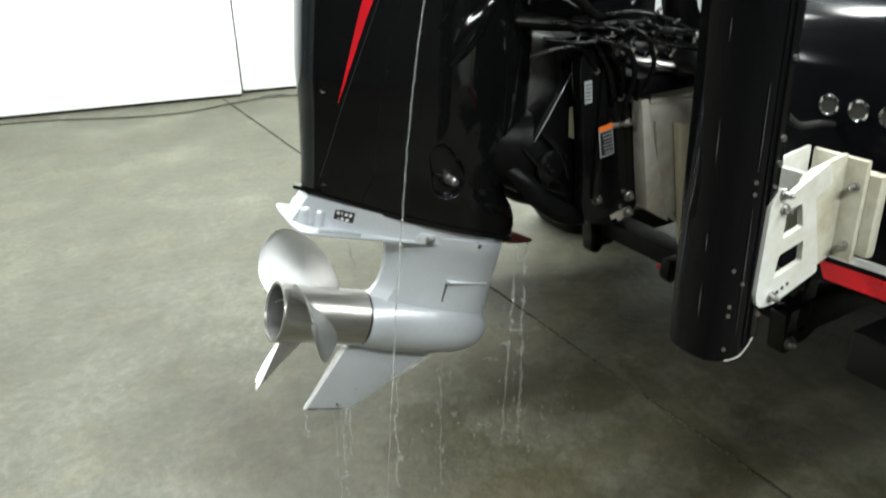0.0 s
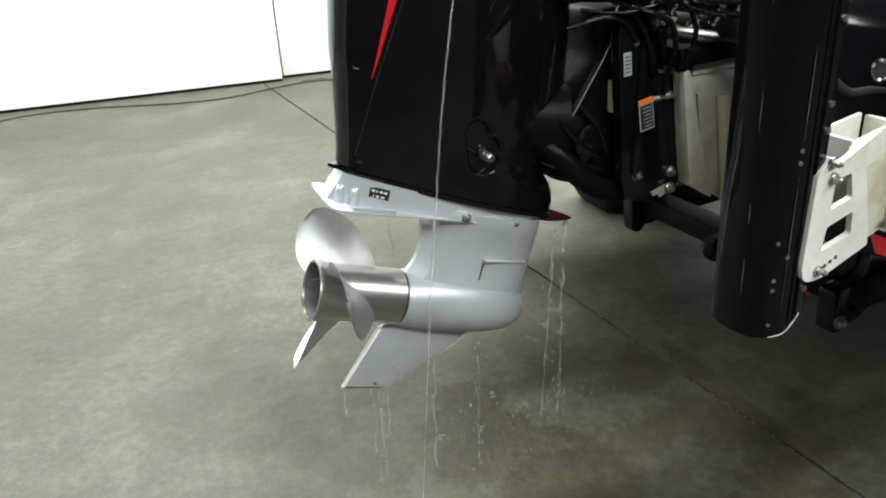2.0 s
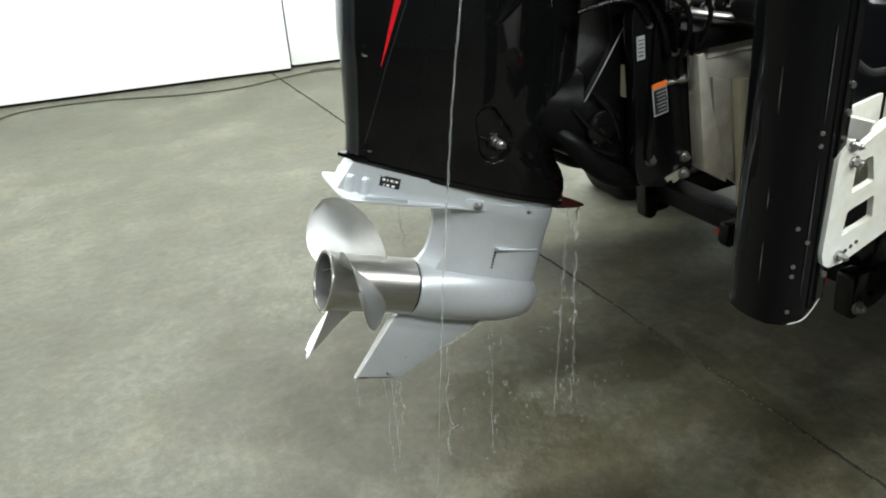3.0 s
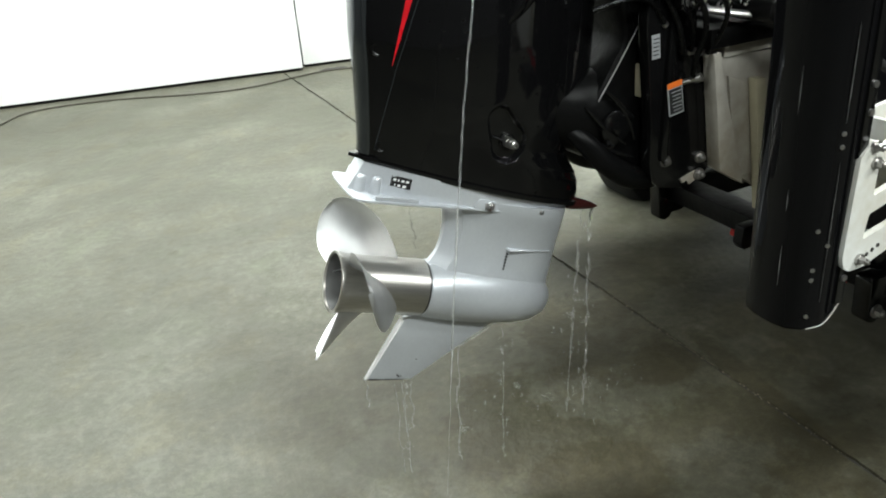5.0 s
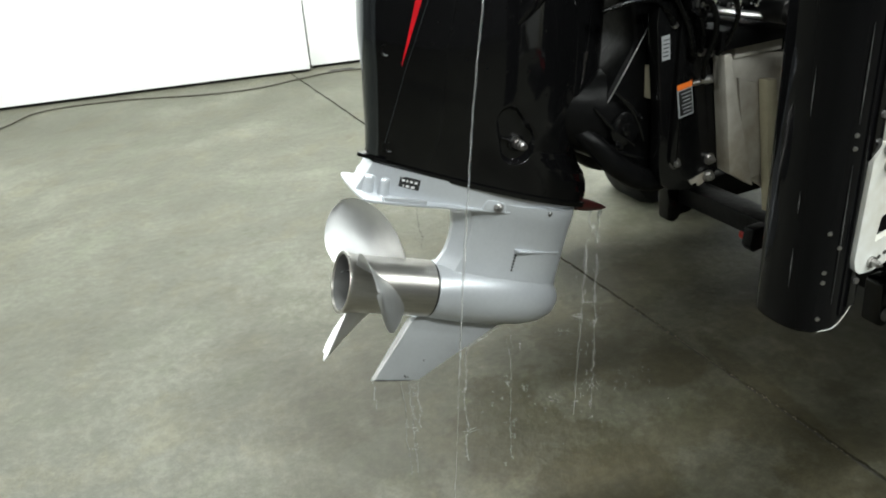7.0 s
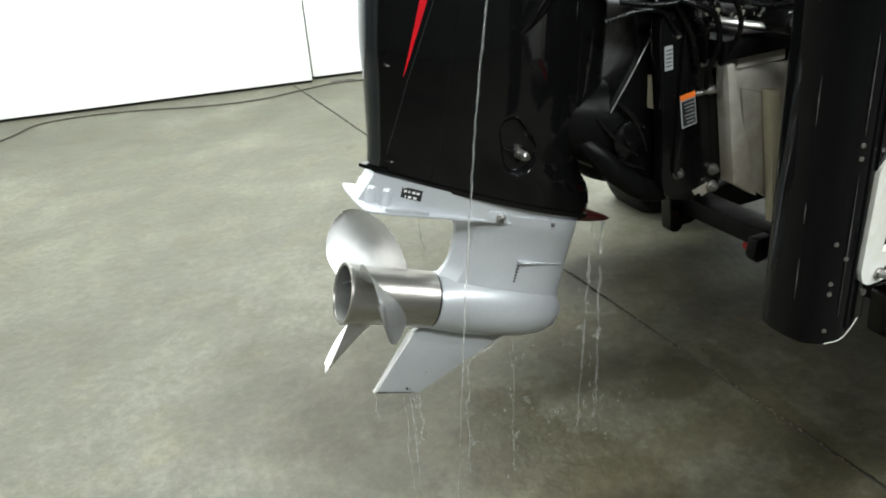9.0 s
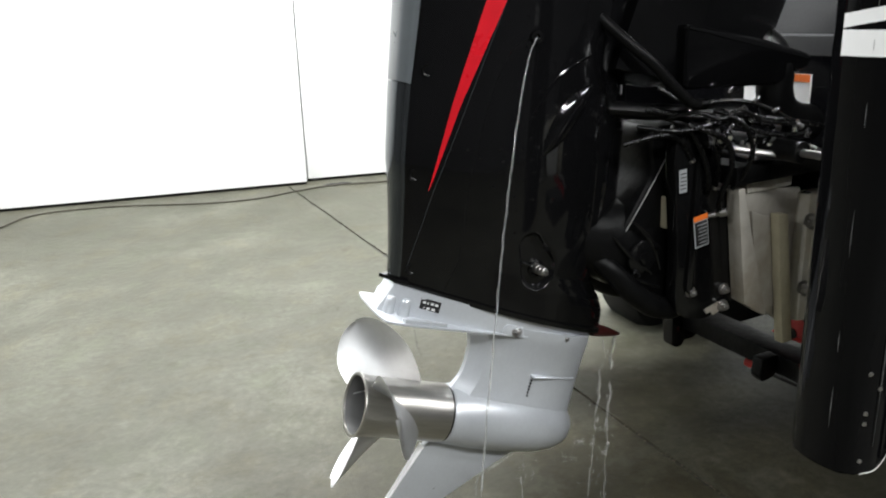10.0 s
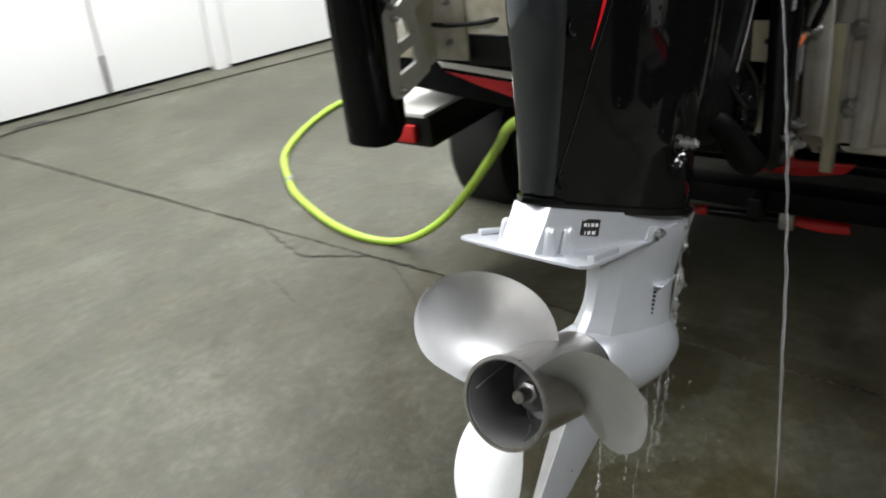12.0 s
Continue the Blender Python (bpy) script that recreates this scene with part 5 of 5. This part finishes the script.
    arm = thing("anchor_bracket", "white-painted aluminium bracket bolting the anchor pole to the transom", "bracket", BOAT @ pose(dx, 0, dz), "anchor brackets")
    outline = rounded([(0.480, 0.774), (0.485, 0.757), (0.497, 0.750), (0.523, 0.750), (0.612, 0.778), (0.604, 0.818), (0.588, 0.875), (0.580, 0.904), (0.614, 0.917), (0.601, 0.952), (0.568, 0.938), (0.520, 0.917), (0.507, 0.934), (0.485, 0.914)], 0.005)
    holes = [rounded([(0.521, 0.896), (0.551, 0.901), (0.561, 0.863), (0.520, 0.854)], 0.004), rounded([(0.518, 0.829), (0.567, 0.841), (0.571, 0.806), (0.513, 0.793)], 0.004)]
    wall = rounded([(0.560, 0.928), (0.578, 0.940), (0.658, 0.952), (0.658, 0.788), (0.602, 0.772), (0.592, 0.80), (0.576, 0.88)], 0.004)
    for y in ((0.676,) if side < 0 else (0.553,)):
        part("side_plate", prism(outline, side * y, side * (y - 0.009 if y > 0.6 else y + 0.009), "y", 0.0, holes=holes), WHITE_METAL, arm, "white-painted cut-out side plate")
    for y in ((0.664,) if side < 0 else (0.565,)):
        part("channel_wall", prism(wall, side * y, side * (y - 0.007 if y > 0.6 else y + 0.007), "y", 0.001, 1), STAINED_METAL, arm, "stained channel wall")
    inner = rounded([(0.528, 0.912), (0.545, 0.936), (0.656, 0.950), (0.656, 0.80), (0.60, 0.80), (0.575, 0.87)], 0.003)
    if side < 0:
        part("channel_wall", prism(inner, -0.598, -0.604, "y", 0.001, 1), WHITE_METAL, arm, "white-painted inner channel wall")
    part("cross_web", box((0.570, min(side * 0.575, side * 0.655), 0.895), (0.577, max(side * 0.575, side * 0.655), 0.937), 0.001, 1), WHITE_METAL, arm)
    part("mount_plate", box((0.658, min(side * (0.606 if side < 0 else 0.49), side * 0.695), 0.787), (0.668, max(side * (0.606 if side < 0 else 0.49), side * 0.695), 0.946), 0.002), STAINED_METAL, arm, "stained white mounting plate")
    part("spacer_plate", box((0.670, min(side * 0.60, side * 0.712), 0.795), (0.692, max(side * 0.60, side * 0.712), 0.925), 0.006), STAINED_METAL, arm, "pale spacer block")
    if side > 0:
        part("inner_panel", box((0.660, 0.38, 0.842), (0.668, 0.488, 0.99), 0.003), STAINED_METAL, arm, "pale plate beside the mounting plate")
        part("junction_box", box((0.672, 0.40, 0.775), (0.715, 0.50, 0.838), 0.006), BLACK_PLASTIC, arm, "small black box under the plate")
    part("backing_block", box((0.692, min(side * 0.52, side * 0.68), 0.80), (0.757 - dx, max(side * 0.52, side * 0.68), 0.87), 0.004), BLACK_SATIN, arm, "black backing block against the transom")
    for x, z in ((0.512, 0.765), (0.513, 0.902), (0.507, 0.925)):
        for y, d in (((0.676, 1),) if side < 0 else ((0.553, -1),)):
            bolt("bolt", (x, side * y, z), (0, side * d, 0), 0.0055, arm, STEEL_DULL, length=0.012)
    for k in range(3):
        part("adjust_hole", cyl((0.526 + 0.010 * k, side * 0.676, 0.768 + 0.004 * k), (0.526 + 0.010 * k, side * 0.6768, 0.768 + 0.004 * k), 0.0032, seg=12), GAP_DARK, arm)
    for y, z in ((0.682, 0.905), (0.682, 0.812)) + (((0.53, 0.905), (0.53, 0.825), (0.60, 0.915), (0.60, 0.83)) if side > 0 else ()):
        bolt("bolt", (0.658, side * y, z), (-1, 0, 0), 0.0052, arm, STEEL_DULL, length=0.013)
    if side > 0:
        lead = thing("drooping_cable", "black cable drooping across the stained bracket plate", "cable", BOAT)
        part("cable_line", tube([(0.50, 0.60, 0.99), (0.58, 0.655, 0.935), (0.612, 0.64, 0.905), (0.612, 0.60, 0.892), (0.612, 0.54, 0.888), (0.612, 0.48, 0.892), (0.62, 0.42, 0.90), (0.70, 0.34, 0.92)], 0.0045, 8), RUBBER, lead)
    pump = thing("anchor_hose", "thin black hydraulic hose looping behind the anchor pole", "hose", BOAT, "anchor hoses")
    part("hose_line", tube([(0.56, side * 0.60, 1.12), (0.60, side * 0.585, 1.08), (0.60, side * 0.58, 1.02), (0.64, side * 0.585, 0.98), (0.70, side * 0.58, 0.97), (0.78, side * 0.56, 0.95)], 0.006, 8), RUBBER, pump)


anchor(-1)
anchor(1)

# ---------------------------------------------------------------- trailer
trailer = thing("boat_trailer", "black steel boat trailer with red fittings under the boat", "trailer", BOAT)
part("rear_beam", box((1.06, -0.36, 0.372), (1.14, 0.36, 0.425), 0.006), VOID_BLACK, trailer, "black rear cross beam")
for side in (-1, 1):
    part("rail_link", box((1.10, min(side * 0.30, side * 0.36), 0.35), (1.45, max(side * 0.30, side * 0.36), 0.43), 0.006), MATT_BLACK, trailer)
    part("frame_cross", box((1.38, min(side * 0.30, side * 0.66), 0.35), (1.46, max(side * 0.30, side * 0.66), 0.43), 0.006), MATT_BLACK, trailer)
    part("side_rail", box((1.35, side * 0.62 - 0.04, 0.34), (5.2, side * 0.62 + 0.04, 0.44), 0.006), MATT_BLACK, trailer, "black side rail")
    part("end_bracket", prism(rounded([(1.018, 0.43), (1.075, 0.43), (1.07, 0.325), (1.05, 0.312), (1.025, 0.322)], 0.012), side * 0.36, side * 0.32, "y", 0.004), BLACK_SATIN, trailer)
    part("gusset", prism(rounded([(1.05, 0.43), (1.05, 0.322), (1.12, 0.322), (1.24, 0.385), (1.24, 0.43)], 0.008), side * 0.352, side * 0.338, "y", 0.002), BLACK_SATIN, trailer)
    bolt("bolt", (1.048, side * 0.36, 0.345), (0, side, 0), 0.011, trailer, length=0.016)
    part("bunk", box((1.02, side * 0.33 - 0.045, 0.56), (4.2, side * 0.33 + 0.045, 0.615), 0.01), CARPET_GREY, trailer, "grey carpeted bunk board")
    part("bunk_post", box((1.08, side * 0.33 - 0.025, 0.43), (1.13, side * 0.33 + 0.025, 0.565), 0.004), BLACK_SATIN, trailer)
    part("corner_guard", box((0.72, min(side * 0.685, side * 0.87), 0.566), (1.10, max(side * 0.685, side * 0.87), 0.645), 0.008), BLACK_PLASTIC, trailer, "dark grey rear corner guard")
    if side > 0:
        part("step_pad", box((0.706, 0.690, 0.6445), (1.098, 0.866, 0.656), 0.005), CARPET_GREY, trailer, "pale grey step pad on the corner guard")
    if side > 0:
        part("tail_lamp", box((0.700, min(side * 0.722, side * 0.805), 0.580), (0.7195, max(side * 0.722, side * 0.805), 0.626), 0.007), RED_DULL, trailer, "red tail lamp")
    part("guard_post", box((1.04, min(side * 0.60, side * 0.74), 0.585), (1.40, max(side * 0.60, side * 0.74), 0.63), 0.005), BLACK_SATIN, trailer)
    part("guard_leg", box((1.36, min(side * 0.60, side * 0.64), 0.42), (1.40, max(side * 0.60, side * 0.64), 0.60), 0.004), BLACK_SATIN, trailer)
    part("fender", prism(rounded([(1.26, 0.50), (1.34, 0.66), (1.88, 0.66), (1.97, 0.50), (1.92, 0.50), (1.84, 0.62), (1.38, 0.62), (1.31, 0.50)], 0.05), side * 0.84, side * 1.10, "y", 0.004), BLACK_GLOSS, trailer, "black wheel fender")
    tyre = lathe([(-0.10, 0.18), (-0.11, 0.23), (-0.10, 0.275), (-0.07, 0.295), (0.07, 0.295), (0.10, 0.275), (0.11, 0.23), (0.10, 0.18)], 48, True)
    bmesh.ops.transform(tyre, matrix=pose(1.60, side * 0.98, 0.30, 0, 0, 90), verts=tyre.verts)
    wheel = part("wheel", tyre, RUBBER, trailer, "black trailer tyre")
    rim = lathe([(0.06, 0.0), (0.07, 0.09), (0.05, 0.17), (0.09, 0.192), (-0.09, 0.192), (-0.05, 0.17), (-0.05, 0.0)], 32)
    bmesh.ops.transform(rim, matrix=pose(1.60, side * 0.98, 0.30, 0, 0, 90), verts=rim.verts)
    part("rim", rim, STEEL_DULL, wheel)
part("beam_tongue", prism(rounded([(1.008, 0.424), (1.062, 0.424), (1.062, 0.385), (1.052, 0.366), (1.014, 0.360), (1.002, 0.378)], 0.006), -0.014, 0.016, "y", 0.003), VOID_BLACK, trailer, "short dark tongue on the rear beam")
part("axle", cyl((1.60, -0.95, 0.30), (1.60, 0.95, 0.30), 0.03, seg=18), BLACK_SATIN, trailer)
part("red_bracket", prism(rounded([(0.065, 0.446), (0.035, 0.466), (0.016, 0.487), (0.007, 0.511), (-0.043, 0.518), (-0.051, 0.484), (-0.088, 0.484), (-0.181, 0.487), (-0.160, 0.463), (-0.08, 0.446)], 0.006), 1.12, 1.13, "x", 0.002, holes=()), RED_DULL, trailer, "red painted bracket plate")
part("bracket_hole", cyl((1.117, -0.001, 0.464), (1.121, -0.001, 0.464), 0.014, seg=20), GAP_DARK, trailer)

strap = thing("tie_down_ratchet", "steel tie-down ratchet with red handle under the stern", "ratchet", BOAT @ pose(0, -0.03, 0))
part("red_end", cyl((1.18, 0.215, 0.292), (1.18, 0.185, 0.293), 0.014, seg=16, width=0.002), RED_DULL, strap, "red plastic end cap")
part("rod", cyl((1.18, 0.19, 0.293), (1.18, 0.0, 0.302), 0.012, seg=16), BLACK_SATIN, strap, "dark oiled steel rod")
part("clevis", box((1.16, -0.03, 0.28), (1.20, 0.005, 0.325), 0.006), STEEL, strap, "bright steel clevis")
part("handle", tube([(1.18, -0.03, 0.302), (1.18, -0.09, 0.300), (1.19, -0.15, 0.298)], 0.016, 12, radii=(0.8, 1.1, 1.0), flat=0.7), RED_DULL, strap, "red handle")

# ---------------------------------------------------------------- falling water
def stream(name, points, r, label, whole=False):
    ob = thing(name, label, "water stream", Matrix.Translation(points[0]), "falling water", kind="stuff")
    base = Vector(points[0])
    line = smooth_path(points, 14)
    rope = bmesh.new()
    k, wobble = 0, r * (0.3 if whole else 0.55)
    sizes = (0.75, 0.9, 1.0, 1.1) if whole else (0.4, 0.6, 0.9, 1.2)
    while k < len(line) - 2:
        n = len(line) if whole else random.randint(4, 12)
        run = line[k:k + n]
        if len(run) > 2:
            shake = [tuple(p - base + Vector((random.gauss(0, wobble), random.gauss(0, wobble), 0))) for p in run]
            piece = tube(shake, r, 7, 1, radii=[0.25] + [random.choice(sizes) for _ in run[2:]] + [0.25])
            mesh = bpy.data.meshes.new("run")
            piece.to_mesh(mesh)
            rope.from_mesh(mesh)
            bpy.data.meshes.remove(mesh)
        k += n - 1 + random.choice((0, 0, 1, 2))
    part("water_thread", rope, WATER, ob, angle=80)
    return ob


def drips(x, y, z0, z1, n, spread, r=0.0019):
    """Separate falling drops, drawn out a little by their fall."""
    ob = thing("water_drops", "clear water drops falling from the engine to the floor", "water", pose(x, y, 0), "falling water", kind="stuff")
    bm = bmesh.new()
    for _ in range(n):
        z = random.uniform(z1, z0)
        k = random.uniform(0.5, 1.3) * r
        m = Matrix.Translation((random.gauss(0, spread), random.gauss(0, spread), z)) @ Matrix.Diagonal((k, k, k * random.uniform(1.5, 6.0), 1))
        bmesh.ops.create_icosphere(bm, subdivisions=1, radius=1, matrix=m)
    part("drop_cluster", bm, WATER, ob, angle=80)


def engine_point(x, y, z):
    return tuple(ENGINE @ Vector((x, y, z)))


jet = Vector(engine_point(peep_x, -half_width(peep_x, peep_z) - 0.004, peep_z))
fall = []
for k in range(9):
    t = k / 8 * 0.502
    fall.append((jet.x - 0.6 * t, jet.y - 0.7 * t, jet.z - 4.9 * t * t))
stream("water_jet", [p for p in fall if p[2] > 0.42], 0.0017, "thin clear jet of cooling water falling from the telltale", True)
stream("water_jet", [p for p in fall if 0.30 < p[2] < 0.60] + [p for p in fall if 0.0 < p[2] <= 0.30] + [(fall[-1][0], fall[-1][1], 0.0)], 0.0009, "broken lower end of the falling water jet")
for (ex, ey, ez), foot, r in (((0.548, -0.003, 0.222), (0.01, -0.005), 0.0036), ((0.52, -0.012, 0.218), (-0.012, 0.004), 0.0030), ((0.39, -0.04, -0.062), (0.0, 0.0), 0.0014), ((0.20, 0.0, -0.222), (0.004, 0.0), 0.0014)):
    p = engine_point(ex, ey, ez)
    stream("water_stream", [p, (p[0] + foot[0] * 0.4, p[1] + foot[1] * 0.4, p[2] * 0.66), (p[0] + foot[0] * 0.7, p[1] + foot[1], p[2] * 0.33), (p[0] + foot[0], p[1] + foot[1], 0.0)], r, "broken clear stream of water dripping off the lower unit")
    drips(p[0], p[1], p[2] * 0.95, 0.0, 16, 0.012)
# water that creeps down the skeg's fore edge and then falls in a wavering rope, and drips from its foot
creep = [engine_point(*q) for q in ((0.392, -0.008, -0.066), (0.362, -0.008, -0.094), (0.335, -0.008, -0.116), (0.318, -0.007, -0.133))]
fx, fy, fz = creep[-1]
rope_line = creep + [(fx - 0.006, fy, fz - 0.03)] + [(fx - 0.010 + 0.007 * math.sin(2.1 * k), fy + 0.006 * math.cos(1.7 * k), (fz - 0.03) * (1 - k / 6)) for k in range(1, 7)]
stream("water_stream", rope_line, 0.0024, "wavering rope of clear water falling off the skeg")
for ex, r, fall_to in ((0.118, 0.0012, 0.25), (0.185, 0.0012, 0.95), (0.205, 0.0011, 0.6), (0.222, 0.0016, 0.5)):
    p = engine_point(ex, 0.0, -0.222)
    stream("water_stream", [(p[0] + 0.004 * math.sin(2.3 * k + ex * 90), p[1] + 0.003 * math.cos(2.9 * k), p[2] * (1 - k * fall_to / 5)) for k in range(6)], r, "thin broken trickle of water dripping off the skeg's foot")
for x, y, n in ((0.62, 0.0, 26), (0.47, 0.02, 12), (0.35, -0.05, 8)):
    drips(x, y, 0.10, 0.002, n, 0.07, 0.0016)


def splash(x, y, size, n):
    """A low ragged crown of thrown water with beads round it."""
    ob = thing("water_splash", "small ragged splash of water on the wet floor", "water", pose(x, y, 0), "water splashes", kind="stuff")
    bm = bmesh.new()
    for _ in range(n):
        a, lift, reach = random.uniform(0, 2 * math.pi), random.uniform(0.25, 1.0), random.uniform(0.35, 1.0)
        base = Vector((math.cos(a) * size * 0.45 * reach, math.sin(a) * size * 0.45 * reach, 0.001))
        line = [base + Vector((math.cos(a) * size * 0.55 * reach * t, math.sin(a) * size * 0.55 * reach * t, size * lift * (1.5 * t - 1.1 * t * t))) for t in (0.0, 0.3, 0.6, 0.9)]
        mesh = bpy.data.meshes.new("run")
        tube(line, random.uniform(0.0004, 0.0010), 6, 3, radii=(1.3, 0.9, 0.6, 0.9)).to_mesh(mesh)
        bm.from_mesh(mesh)
        bpy.data.meshes.remove(mesh)
        for _ in range(2):
            p = line[-1] + Vector((random.gauss(0, size * 0.25), random.gauss(0, size * 0.25), random.uniform(-0.3, 0.6) * size * 0.4))
            if p.z > 0.001:
                bmesh.ops.create_icosphere(bm, subdivisions=1, radius=random.uniform(0.0007, 0.0018), matrix=Matrix.Translation(p))
    part("splash_crown", bm, WATER, ob, angle=80)


for x, y, size, n in ((0.25, 0.05, 0.022, 8), (0.11, 0.05, 0.018, 6), (0.67, 0.31, 0.026, 9), (0.62, 0.06, 0.030, 12), (0.50, 0.06, 0.022, 8), (0.45, 0.13, 0.02, 6), (0.73, 0.36, 0.024, 7)):
    splash(x, y, size, n)
